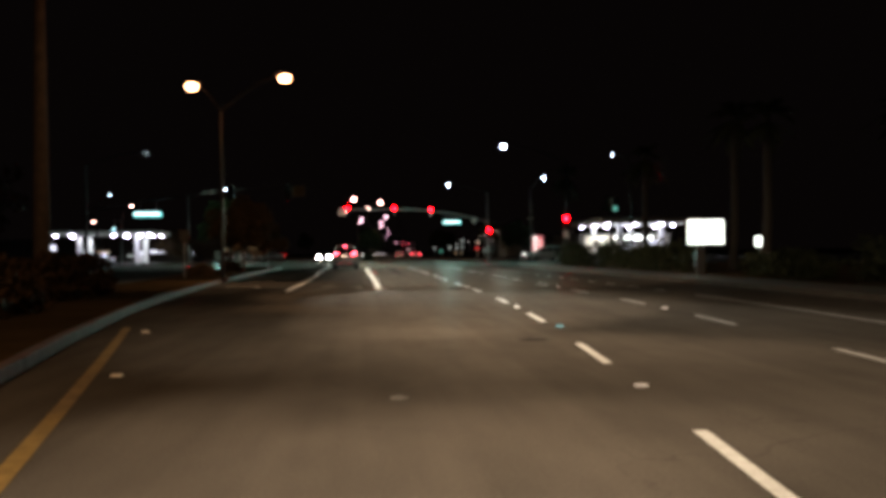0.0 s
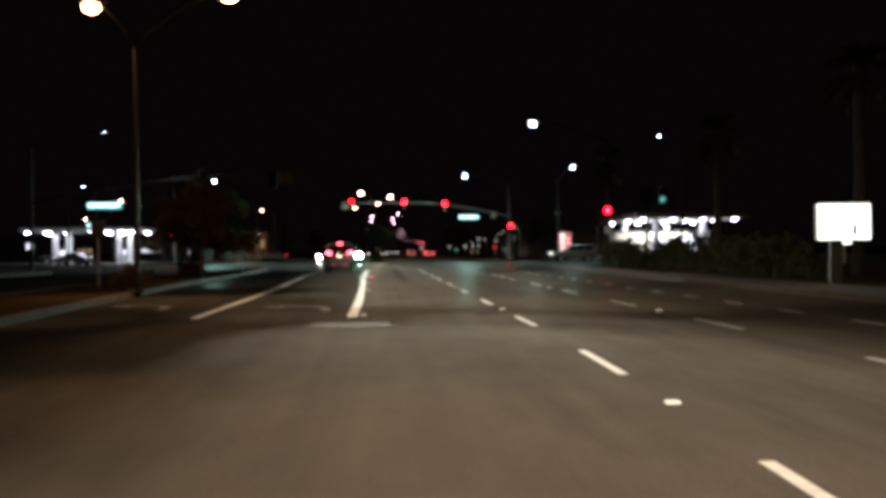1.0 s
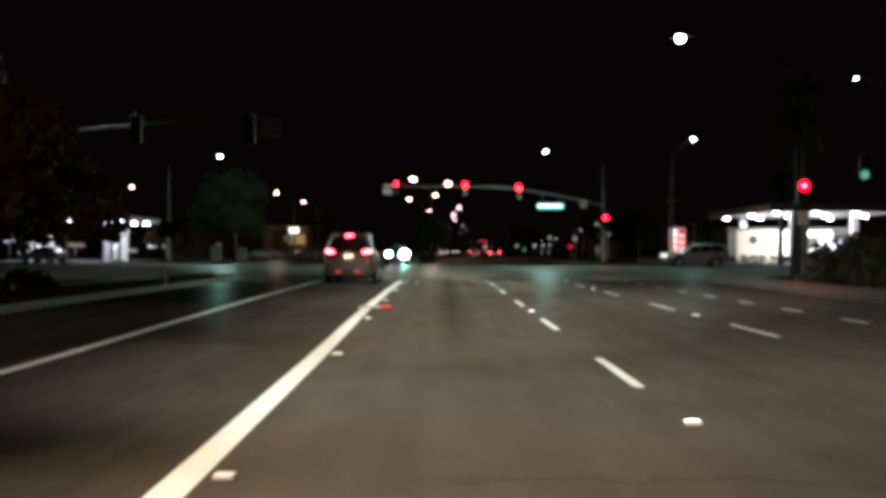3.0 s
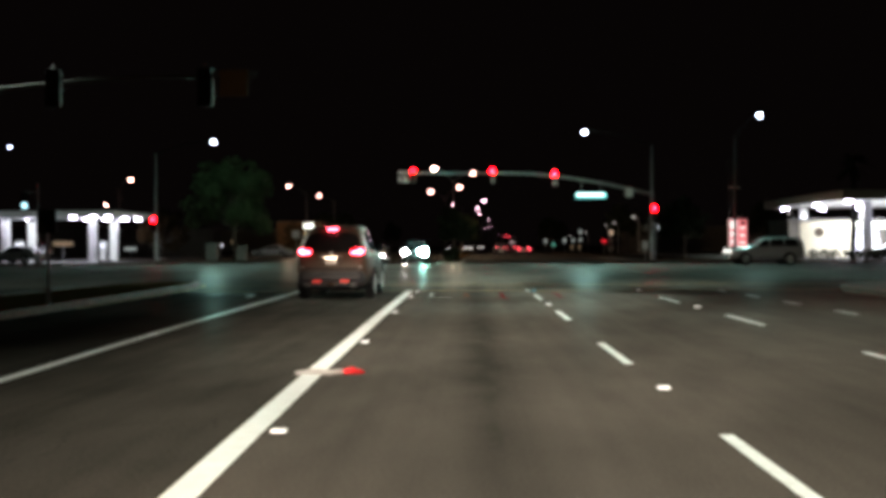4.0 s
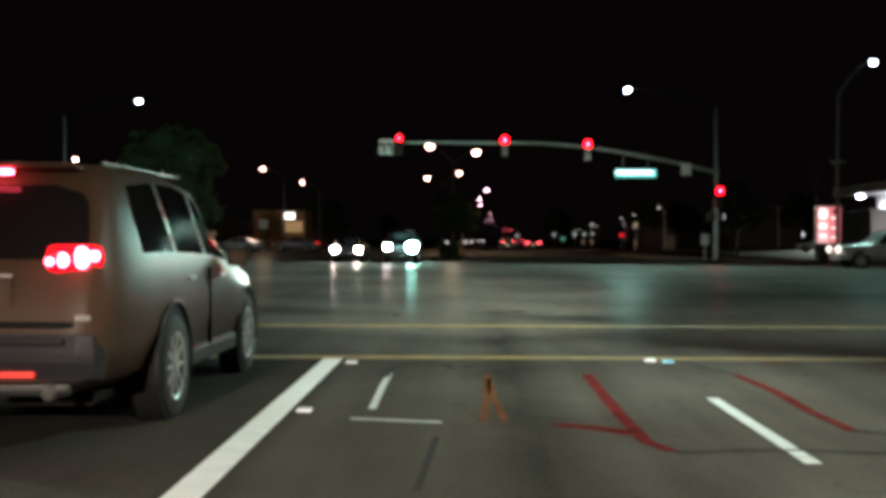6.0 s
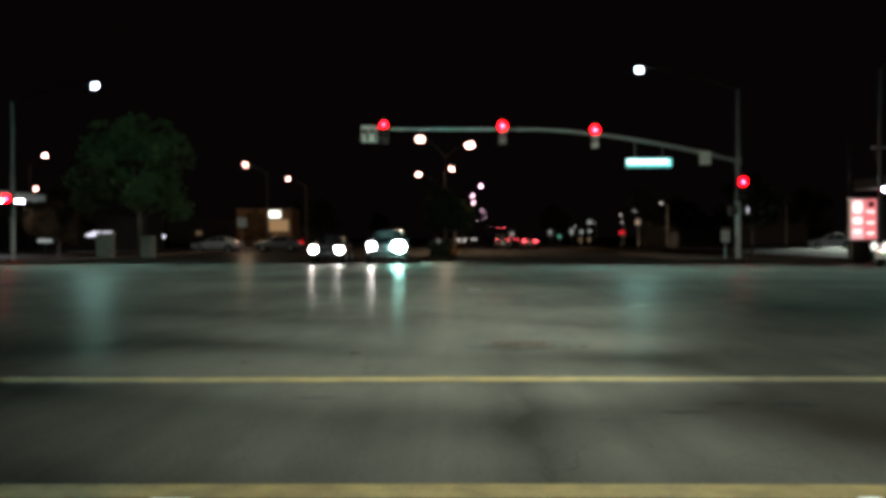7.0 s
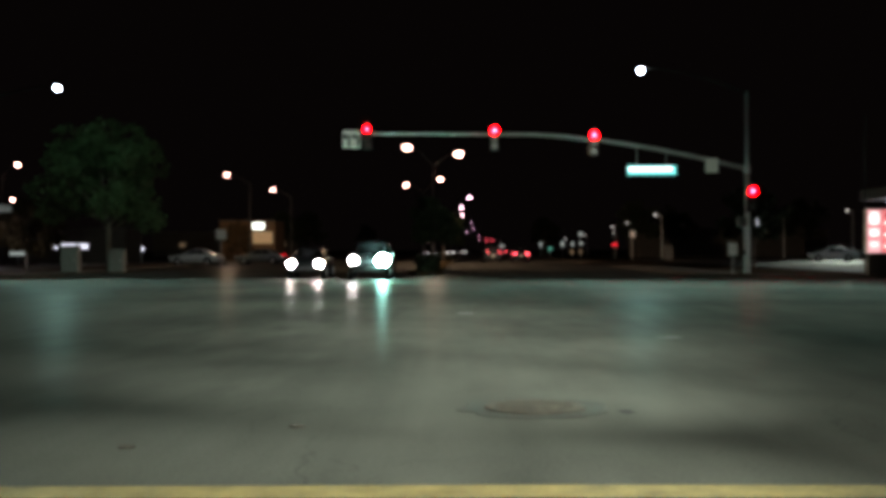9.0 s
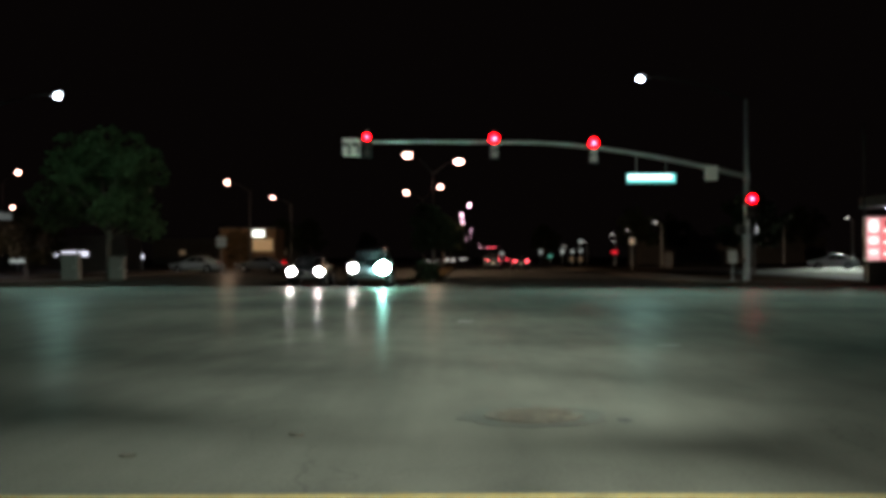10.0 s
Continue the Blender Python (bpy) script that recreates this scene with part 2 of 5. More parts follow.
# three nested red emissions, graded from rim to core to imitate bloom
SIG_RED = glow("red_signal_lens_halo", (1.0, 0.0008, 0.012), 2.6)
SIG_GLOW = glow("red_signal_glow_disc", (1.0, 0.00001, 0.00013), 2600)
SIG_CORE = glow("red_signal_glow_core", (1.0, 0.03, 0.05), 60)
SIG_GREEN = glow("lit_green_signal_lens", (0.25, 0.9, 0.75), 0.45)
SIG_TEAL = glow("lit_blue_green_lens", (0.5, 0.9, 1.0), 2.2)
DEAD_LENS = material("unlit_signal_lens", (0.012, 0.01, 0.009), 0.3, var=0.0)
TAIL_RED = glow("lit_tail_lamp", (1.0, 0.001, 0.012), 1.6)
TAIL_CORE = glow("lit_tail_bulb", (1.0, 0.06, 0.1), 40)
PLATE_GLOW = glow("plate_lamp", (1.0, 0.74, 0.52), 16)
HEAD_WARM = glow("lit_headlamp", (1.0, 0.92, 0.86), 90)
HEAD_COOL = glow("lit_xenon_headlamp", (0.45, 1.0, 0.84), 850)
SIGN_LIT = glow("lit_street_sign_face", (0.16, 0.8, 0.74), 1.3)
SIGN_TEXT = glow("lit_street_sign_print", (0.75, 1.0, 1.0), 3.0)
BOARD_LIT = glow("lit_sign_cabinet_face", (0.95, 1.0, 0.9), 3.0)
CANOPY_LAMP = glow("lit_canopy_lamp", (0.82, 0.76, 1.0), 30)
FASCIA_LIT = glow("lit_canopy_fascia", (0.85, 0.95, 0.9), 0.07)
SHOP_LIT = glow("lit_shop_window", (0.85, 0.85, 1.0), 1.5)
PRICE_WHITE = glow("lit_price_panel", (1.0, 0.97, 0.9), 1.6)
PRICE_PINK = glow("lit_pink_price_panel", (1.0, 0.5, 0.52), 1.1)
PRICE_RED = glow("lit_red_price_panel", (1.0, 0.25, 0.27), 0.95)
OCHRE_LIT = glow("lit_ochre_window", (1.0, 0.68, 0.36), 0.16)
WARM_LIT = glow("lit_warm_window", (1.0, 0.7, 0.42), 0.08)
SMALL_LIT = glow("lit_small_sign", (0.9, 1.0, 0.95), 0.32)
SMALL_GREEN = glow("lit_small_green_sign", (0.2, 0.8, 0.6), 0.35)
SMALL_RED = glow("lit_small_red_sign", (1.0, 0.02, 0.04), 0.8)
TAIL_FAR = glow("lit_far_tail_lamp", (1.0, 0.07, 0.1), 12)
HEAD_FAR = glow("lit_far_headlamp", (1.0, 0.92, 0.86), 3)


# ================= mesh tools =================
def part(name, bm, mat, parent=None, label="", smooth=False):
    me = bpy.data.meshes.new(name)
    if smooth:
        for f in bm.faces:
            f.smooth = True
    bm.to_mesh(me)
    bm.free()
    me.materials.append(mat)
    ob = new(name, me)
    ob.parent = parent
    if label:
        ob["label"] = label
    return ob


def raw(name, verts, faces, mat, parent=None, label=""):
    me = bpy.data.meshes.new(name)
    me.from_pydata(verts, [], faces)
    me.update()
    me.materials.append(mat)
    ob = new(name, me)
    ob.parent = parent
    if label:
        ob["label"] = label
    return ob


def thing(name, m, label, category, group="", kind=""):
    ob = new(name)
    ob.empty_display_size = 0.3
    ob.matrix_world = m
    return tagged(ob, label, category, group, kind)


def box(bm, c, s, bevel=0.0, rz=0.0, rx=0.0):
    """A box with its centre and sizes, edges rounded by bevel."""
    m = Matrix.Translation(c) @ pose(0, 0, 0, rx, 0, rz) @ Matrix.Diagonal((*s, 1))
    v = bmesh.ops.create_cube(bm, size=1, matrix=m)["verts"]
    if bevel:
        e = list({k for q in v for k in q.link_edges})
        bmesh.ops.bevel(bm, geom=e, offset=bevel, segments=2, affect="EDGES", profile=0.6)
    return bm


def tube(bm, pts, radii, n=10, caps=True):
    """A tapered round bar along points."""
    rings = []
    pts = [Vector([float(q) for q in p]) for p in pts]
    for i, p in enumerate(pts):
        d = (pts[min(i + 1, len(pts) - 1)] - pts[max(i - 1, 0)]).normalized()
        a = d.cross(Vector((0, 0, 1)) if abs(d.z) < 0.9 else Vector((0, 1, 0))).normalized()
        b = d.cross(a)
        r = float(radii[i]) if isinstance(radii, (list, tuple)) else radii
        rings.append([bm.verts.new(p + r * (math.cos(t) * a + math.sin(t) * b)) for t in [2 * math.pi * k / n for k in range(n)]])
    for q, w in zip(rings, rings[1:]):
        for k in range(n):
            bm.faces.new((q[k], q[(k + 1) % n], w[(k + 1) % n], w[k]))
    if caps:
        bm.faces.new(rings[0])
        bm.faces.new(list(reversed(rings[-1])))
    bmesh.ops.recalc_face_normals(bm, faces=bm.faces[:])
    return bm


def disc(bm, c, r, depth, axis="y", n=20, r2=None):
    """A short round slab across an axis."""
    turn = {"x": pose(0, 0, 0, 0, 90, 0), "y": pose(0, 0, 0, 90, 0, 0), "z": Matrix()}[axis]
    bmesh.ops.create_cone(bm, cap_ends=True, segments=n, radius1=r, radius2=r if r2 is None else r2, depth=depth, matrix=Matrix.Translation(c) @ turn)
    return bm


def dome(bm, c, r, sx=1, sy=1, sz=1):
    bmesh.ops.create_uvsphere(bm, u_segments=24, v_segments=12, radius=r, matrix=Matrix.Translation(c) @ Matrix.Diagonal((sx, sy, sz, 1)))
    return bm


def bend(y):
    """How far the road swings to the west, south of the straight stretch."""
    y = max(y, -20)
    return -0.00150 * (36 - y) ** 2 if y < 36 else 0.0


def east(y):
    """The middle line of the road north of the junction, which drifts to the east."""
    return 0.00002 * max(0, y - 150) ** 2 + 0.012 * max(0, y - 150)


# ================= the large structure =================
def sheet(name, rows, z, mat, label, kind="structure", parent=None):
    """A flat sheet between pairs of west and east edges, row by row to the north."""
    v, f = [], []
    for k, (y, a, b) in enumerate(rows):
        v += [(a, y, z), (b, y, z)]
        if k:
            f.append((2 * k - 2, 2 * k - 1, 2 * k + 1, 2 * k))
    ob = raw(name, v, f, mat, parent)
    return tagged(ob, label, name.replace("_", " "), kind=kind)


tagged(raw("ground", [(-2500, -2500, -0.03), (2500, -2500, -0.03), (2500, 2500, -0.03), (-2500, 2500, -0.03)], [(0, 1, 2, 3)], EARTH),
       "dark dry earth and verges reaching to the horizon", "ground", kind="structure")

NEAR, FAR = 97.0, 139.0            # the cross street's south and north edges
W_EDGE, E_EDGE = -19.5, 12.2       # the approach road's kerbs


def corner(t, r):
    """Outward swing of a rounded kerb corner: t metres before the end, radius r."""
    return r - math.sqrt(max(0, r * r - max(0, r - t) ** 2)) if t < r else 0.0


rows = []
for y in np.concatenate([np.arange(-80, 86, 2.0), np.arange(86, NEAR, 0.5), [NEAR]]):
    s = corner(NEAR - y, 9)
    rows.append((float(y), W_EDGE + bend(y) - s, E_EDGE + bend(y) + s))
rows.append((NEAR, -400, 400))
rows.append((FAR, -400, 400))
for y in np.concatenate([np.arange(FAR, 148, 0.5), np.arange(150, 1200, 10.0)]):
    s = corner(y - FAR, 8)
    rows.append((float(y), -18.5 + east(y) - s, 13.5 + east(y) + s))
sheet("road", rows, 0.0, ASPHALT, "worn grey asphalt junction and roads, polished and stained along wheel tracks")


def slab(name, rows, z, mat, label, category, edge=None, kind="structure"):
    """A raised slab between west and east edges, with upright sides down to the road."""
    v, f = [], []
    for k, (y, a, b) in enumerate(rows):
        v += [(a, y, -0.05), (a, y, z), (b, y, z), (b, y, -0.05)]
        if k:
            p, q = 4 * k - 4, 4 * k
            f += [(p, q, q + 1, p + 1), (p + 1, q + 1, q + 2, p + 2), (p + 2, q + 2, q + 3, p + 3)]
    n = 4 * len(rows) - 4
    f += [(0, 1, 2, 3), (n + 3, n + 2, n + 1, n)]
    me = bpy.data.meshes.new(name)
    me.from_pydata(v, [], f)
    me.update()
    me.materials.append(mat)
    return tagged(new(name, me), label, category, kind=kind)


def kerb_run(pts, mat, label, width=0.16, height=0.15, piece=3.0):
    """Kerb stones laid end to end along a line."""
    holder = thing("kerb", Matrix(), label, "kerb", kind="structure")
    pts = [Vector((x, y, 0)) for x, y in pts]
    cum = [0.0]
    for a, b in zip(pts, pts[1:]):
        cum.append(cum[-1] + (b - a).length)
    at = lambda s: Vector([float(np.interp(s, cum, [p[k] for p in pts])) for k in range(3)])
    n = max(1, int(cum[-1] / piece))
    step = cum[-1] / n
    for k in range(n):
        a, b = at(k * step + 0.006), at((k + 1) * step - 0.006)
        bm = bmesh.new()
        d = b - a
        box(bm, (a + b) / 2 + Vector((0, 0, height / 2 - 0.02)), (d.length, width, height + 0.04), 0.025, math.degrees(math.atan2(d.y, d.x)))
        part("kerb_stone", bm, mat, holder)
    return holder


# the median south of the junction, between the left-turn lanes and the oncoming side
def med_e(y):
    return float(np.interp(y, [-20, 8, 16, 24, 34, 46, 60, 97], [-2.35, -2.75, -3.75, -4.55, -5.2, -5.7, -6.1, -6.5])) + 0.0


def med_w(y):
    return min(-9.4 + bend(y), med_e(y) - 1.6)


ym = [float(y) for y in np.concatenate([np.arange(-60, 94, 2.0), [94, 95, 96, 96.6]])]
pinch = lambda y: max(0.0, (y - 93.0)) ** 2 * 0.08
slab("median", [(y, med_w(y) + 0.16 + pinch(y) * 0.9, med_e(y) - 0.16 - pinch(y) * 0.5) for y in ym], 0.13, GRASS, "raised median of dry grass and dirt", "median")
kerb_run([(med_e(y) - pinch(y) * 0.5 - 0.08, y) for y in ym], TINTED_KERB, "worn concrete kerb along the median, lamp tint in its colour")
kerb_run([(med_w(y) + pinch(y) * 0.9 + 0.08, y) for y in ym], TINTED_KERB, "worn concrete kerb on the oncoming side of the median, lamp tint in its colour")

# pavements
ye = [float(y) for y in np.concatenate([np.arange(-80, 86, 2.0), np.arange(86, 96.6, 0.6)])]
right_edge = lambda y: E_EDGE + bend(y) + corner(NEAR - y, 9) + 0.16
left_edge = lambda y: W_EDGE + bend(y) - corner(NEAR - y, 9) - 0.16
slab("pavement", [(y, right_edge(y), max(right_edge(y) + 1.9, 14.6 + bend(y))) for y in ye], 0.14, CONCRETE, "pale concrete pavement beside the road", "pavement")
slab("pavement", [(y, min(left_edge(y) - 1.9, -22 + bend(y)), left_edge(y)) for y in ye], 0.14, CONCRETE, "pale concrete pavement on the oncoming side", "pavement")
kerb_run([(right_edge(y) - 0.08, y) for y in ye], CONCRETE, "pale concrete kerb beside the pavement")
kerb_run([(left_edge(y) + 0.08, y) for y in ye], CONCRETE, "pale concrete kerb on the oncoming side")
yn = [float(y) for y in np.concatenate([np.arange(FAR + 0.4, 148, 0.6), np.arange(148, 420, 8.0)])]
nr = lambda y: 13.5 + east(y) + corner(y - FAR, 8) + 0.16
nl = lambda y: -18.5 + east(y) - corner(y - FAR, 8) - 0.16
slab("pavement", [(y, nr(y), max(nr(y) + 1.9, 16.4 + east(y))) for y in yn], 0.14, CONCRETE, "concrete pavement past the junction", "pavement")
slab("pavement", [(y, min(nl(y) - 1.9, -21.4 + east(y)), nl(y)) for y in yn], 0.14, CONCRETE, "concrete pavement past the junction", "pavement")
for sx in (1, -1):
    x0 = 22.0 if sx > 0 else -27.0
    a, b = sorted((x0, x0 + sx * 160))
    slab("pavement", [(FAR + 0.16, a, b), (FAR + 2.2, a, b)], 0.14, CONCRETE, "concrete pavement along the cross street", "pavement")
    kerb_run([(x0 + sx * k, FAR + 0.08) for k in (0, 80)], CONCRETE, "pale concrete kerb along the cross street", piece=4)
    slab("pavement", [(NEAR - 2.2, a, b), (NEAR - 0.16, a, b)], 0.14, CONCRETE, "concrete pavement along the cross street", "pavement")
# the median north of the junction
yf = [float(y) for y in np.concatenate([[147.5, 148, 149, 150], np.arange(154, 900, 12.0)])]
wide = lambda y: 0.9 * min(1, 0.25 + (y - 147.5) / 3)
slab("median", [(y, 0.6 + east(y) - wide(y), 0.6 + east(y) + wide(y)) for y in yf], 0.15, GRASS, "narrow planted median past the junction", "median")
kerb_run([(0.6 + east(y) - wide(y) - 0.06, y) for y in yf if y < 260], CONCRETE, "pale kerb round the median nose", piece=4)
kerb_run([(0.6 + east(y) + wide(y) + 0.06, y) for y in yf if y < 260], CONCRETE, "pale kerb round the median nose", piece=4)
# grass verges and car parks on the corners
sheet("verge", [(FAR + 2.2, 24, 120), (FAR + 8.5, 24, 120)], 0.06, GRASS, "dry grass verge behind the pavement")
sheet("verge", [(FAR + 2.2, -120, -28), (FAR + 7.0, -120, -28)], 0.06, GRASS, "dry grass verge behind the pavement")
sheet("car_park", [(FAR + 8.5, 24, 120), (230, 24, 120)], 0.03, LOT, "dark asphalt forecourt of the filling station")
sheet("car_park", [(FAR + 7.0, -120, -28), (232, -120, -28)], 0.03, LOT, "dark asphalt forecourt of the filling station")
sheet("verge", [(-80, 14.6, 40), (-20, 12, 40), (20, 14.2, 40), (36, 14.65, 40), (85, 14.65, 40), (88, 17, 40), (94.5, 23, 40)], 0.1, EARTH, "bare planting strip behind the pavement")


# ================= road markings =================
def stripe(name, pts, width, mat, label, z=0.004):
    v, f = [], []
    for k, (x, y) in enumerate(pts):
        a, b = pts[max(k - 1, 0)], pts[min(k + 1, len(pts) - 1)]
        d = Vector((b[0] - a[0], b[1] - a[1])).normalized()
        n = Vector((-d.y, d.x)) * width / 2
        v += [(x + n.x, y + n.y, z), (x - n.x, y - n.y, z)]
        if k:
            f.append((2 * k - 1, 2 * k - 2, 2 * k, 2 * k + 1))
    return tagged(raw(name, v, f, mat), label, "road marking", kind="structure")


def marker(x, y, label="white ceramic raised road marker", mat=None):
    bm = bmesh.new()
    box(bm, (0, 0, 0.009), (0.11, 0.11, 0.026), 0.008)
    ob = part("raised_marker", bm, mat or CERAMIC)
    ob.matrix_world = pose(x, y, 0)
    return tagged(ob, label, "road marker", "raised road markers")


PERIOD, DASH = 7.315, 2.7
for k in range(-6, 7):
    top = 44.0 + k * PERIOD
    for x0, mat, shift, lab in ((3.85, DASH_LINE, 0.0, "white dashed lane line on the asphalt"), (6.84, WORN_LINE, 5.9, "worn white dashed lane line on the asphalt")):
        y1 = top + shift
        if y1 > 90 or y1 < -6:
            continue
        ys = [y1 - DASH + DASH * j / 3 for j in range(4)]
        stripe("lane_dash", [(x0 + bend(y), y) for y in ys], 0.1, mat, lab)
for k in range(-2, 4):
    y = 39.2 + k * 2 * PERIOD
    marker(3.86 + bend(y), y)
    y = 38.9 + k * 2 * PERIOD - 1.0
    marker(6.85 + bend(y), y)
marker(3.5, 18.1, "blue reflective raised road marker", BLUE_MARK), marker(0.66, 90.4), marker(3.8, 91.0 - 0.3), marker(3.97, 90.6, "blue reflective raised road marker", BLUE_MARK), marker(6.98, 91.2 - 0.4)
# bicycle lane line, solid and then broken towards the junction
stripe("edge_line", [(9.3 + bend(y), y) for y in np.arange(2, 31, 2.0)], 0.12, WORN_LINE, "worn solid white bicycle lane line")
for y in np.arange(33, 90, 3.55):
    stripe("lane_dash", [(9.25 + bend(y), float(y)), (9.25 + bend(y), float(y) + 1.25)], 0.12, WORN_LINE, "short worn white bicycle lane dash")
# left-turn lane lines
turn_e = lambda y: float(np.interp(y, [37, 45, 60, 68, 80, 92], [0.78, 0.79, 0.645, 0.515, 0.445, 0.42]))
turn_w = lambda y: float(np.interp(y, [37, 50, 59, 75, 90], [-2.22, -2.2, -2.28, -2.64, -2.75]))
stripe("turn_lane_line", [(turn_e(y), y) for y in np.linspace(37.2, 91.0, 16)], 0.2, WHITE_LINE, "wide solid white turn lane line")
stripe("turn_lane_line", [(turn_w(y), y) for y in np.linspace(37.3, 91.0, 16)], 0.14, WHITE_LINE, "solid white line between the two turn lanes")
for y in (37.7, 51.9, 59.1, 66.1, 73.5, 80.5, 87.1):
    marker(turn_e(y) + 0.21, y)
for y in (45, 52.0, 59.4, 67.4, 75.0, 81.6):
    marker(turn_w(y) + 0.03, y)
# yellow line along the median
stripe("median_line", [(-1.72 - 0.147 * (y - 6.8) - 0.0006 * (y - 6.8) ** 2, y) for y in np.linspace(-4, 19.5, 14)], 0.13, YELLOW_LINE, "solid yellow line along the median kerb")
for y in (11.6, 18.2):
    marker(-1.45 - 0.147 * (y - 6.8), y, "pale yellow raised road marker", PLATE)
stripe("median_nose_paint", [(med_e(y) - pinch(y) * 0.5 + 0.14, y) for y in np.linspace(82, 97.2, 8)], 0.16, YELLOW_LINE, "faded yellow paint round the median nose")
# crosswalk
for y, w in ((90.95, 0.32), (95.45, 0.32)):
    xs = [-6.3, -3.4, -0.6, 2.4, 5.4, 9, 12.6, 16]
    stripe("crosswalk_line", [(x, y - 0.006 * x + (0.03 if k % 2 else 0)) for k, x in enumerate(xs)], w, YELLOW_LINE, "worn yellow crosswalk line", 0.006)
# turn arrows in the lanes: a curved shaft and a broad head
def turn_arrow(dx, dy, mat):
    bm = bmesh.new()
    mid = [(0.17, 39.5), (0.16, 40.1), (0.11, 40.7), (-0.02, 41.2), (-0.2, 41.52), (-0.45, 41.68), (-0.9, 41.72)]
    rows = []
    for k, (x, y) in enumerate(mid):
        a_, b_ = mid[max(k - 1, 0)], mid[min(k + 1, len(mid) - 1)]
        d = Vector((b_[0] - a_[0], b_[1] - a_[1])).normalized()
        rows.append([bm.verts.new((x + dx - s_ * d.y * w, y + dy + s_ * d.x * w, 0.005)) for s_, w in ((1, 0.09 + 0.09 * abs(d.x)), (-1, 0.09 + 0.09 * abs(d.x)))])
    for p, q in zip(rows, rows[1:]):
        bm.faces.new((p[0], p[1], q[1], q[0]))
    bm.faces.new([bm.verts.new((x + dx, y + dy, 0.005)) for x, y in ((-1.42, 41.55), (-0.82, 40.95), (-0.88, 41.5), (-0.88, 42.0), (-0.6, 42.5))])
    bmesh.ops.recalc_face_normals(bm, faces=bm.faces[:])
    tagged(part("turn_arrow", bm, mat), "worn white left-turn arrow painted in the lane", "road marking", kind="structure")


turn_arrow(0, 0, FAINT_LINE), turn_arrow(-3.7, 1.3, FAINT_LINE), turn_arrow(-3.75, 47.6, FAINT_LINE)
bm = bmesh.new()
bm.faces.new([bm.verts.new((x, y, 0.003)) for x, y in ((0.17, 34.4), (1.48, 34.35), (1.45, 36.5), (0.03, 36.6))])
tagged(part("asphalt_patch", bm, PATCH), "pale rectangular asphalt repair patch", "road patch", kind="structure")
# detector-loop survey marks before the crosswalk
stripe("survey_mark", [(1.12, 89.5), (1.12, 88.6), (1.14, 87.2)], 0.06, WORN_LINE, "thin white survey mark before the crosswalk")
for pts in ([(1.08, 89.2), (1.1, 89.9), (1.2, 90.22), (1.43, 90.4), (1.63, 90.28), (1.72, 89.9)], [(1.84, 89.9), (1.95, 90.28), (2.2, 90.42), (2.45, 90.25), (2.55, 89.9)]):
    stripe("loop_seal", pts, 0.1, SEAL, "dark sealed saw cut of a vehicle detector loop", 0.0055)
stripe("survey_mark", [(1.02, 86.75), (1.68, 86.6)], 0.07, WORN_LINE, "thin white survey mark before the crosswalk")
for pts, w in (([(2.05, 89.5), (2.04, 88.4), (1.97, 86.6)], 0.06), ([(2.06, 89.1), (2.07, 88.0), (2.13, 86.6)], 0.06)):
    stripe("survey_mark", pts, w, FAINT_ORANGE, "faded orange survey paint before the crosswalk")
for pts, w in (([(3.0, 89.5), (2.99, 88.5), (2.98, 86.94), (3.0, 85.85), (3.11, 85.55)], 0.1), ([(2.47, 86.52), (2.73, 86.4), (2.97, 86.16)], 0.16), ([(4.41, 89.5), (4.47, 88.34), (4.43, 87.16), (4.46, 86.33)], 0.09),
               ([(4.91, 90.5), (5.34, 90.55)], 0.07)):
    stripe("survey_mark", pts, w, FAINT_RED, "faded red survey paint before the crosswalk")
for pts in ([(1.37, 83.5), (1.85, 83.54)], [(2.13, 83.48), (2.47, 83.5)]):
    stripe("survey_mark", pts, 0.09, RUBBED, "rubbed pale survey mark in the lane")
for pts, w in (([(3.11, 85.5), (3.52, 85.59), (3.87, 85.6), (4.55, 85.49)], 0.05), ([(4.14, 90.65), (4.24, 89.95), (4.41, 89.53)], 0.06), ([(4.46, 86.33), (4.74, 86.19), (5.13, 86.26)], 0.07), ([(1.6, 84.4), (1.66, 86)], 0.045)):
    stripe("crack_seal", pts, w, SEAL, "thin black sealed crack in the asphalt", 0.0065)


def stain(x, y, w, d, mat, label, seed, name="asphalt_patch"):
    """A thin irregular scab on the road."""
    rng = random.Random(seed)
    bm = bmesh.new()
    bm.faces.new([bm.verts.new((x + w / 2 * rng.uniform(0.6, 1.15) * math.cos(k * math.pi / 9), y + d / 2 * rng.uniform(0.6, 1.15) * math.sin(k * math.pi / 9), 0.0035 + 0.0001 * seed)) for k in range(18)])
    tagged(part(name, bm, mat), label, "road patch", kind="structure")


for k, (x, y, w, d) in enumerate(((4.38, 93.9, 0.36, 0.3), (0.7, 94.3, 0.4, 0.14), (3.48, 93.52, 0.4, 0.16), (3.9, 93.95, 0.3, 0.12), (3.28, 98.5, 0.14, 0.3), (2.2, 98.72, 0.5, 0.1))):
    stain(x, y, w, d, SEAL, "dark irregular scab of patching tar on the road", k)
for k, (x, y, w, d) in enumerate(((2.2, 112.9, 0.42, 0.5), (5.15, 106.3, 0.45, 0.2), (0.64, 9.45, 0.2, 0.35))):
    stain(x, y, w, d, FAINT_LINE, "small pale scuffed mark on the asphalt", 10 + k)


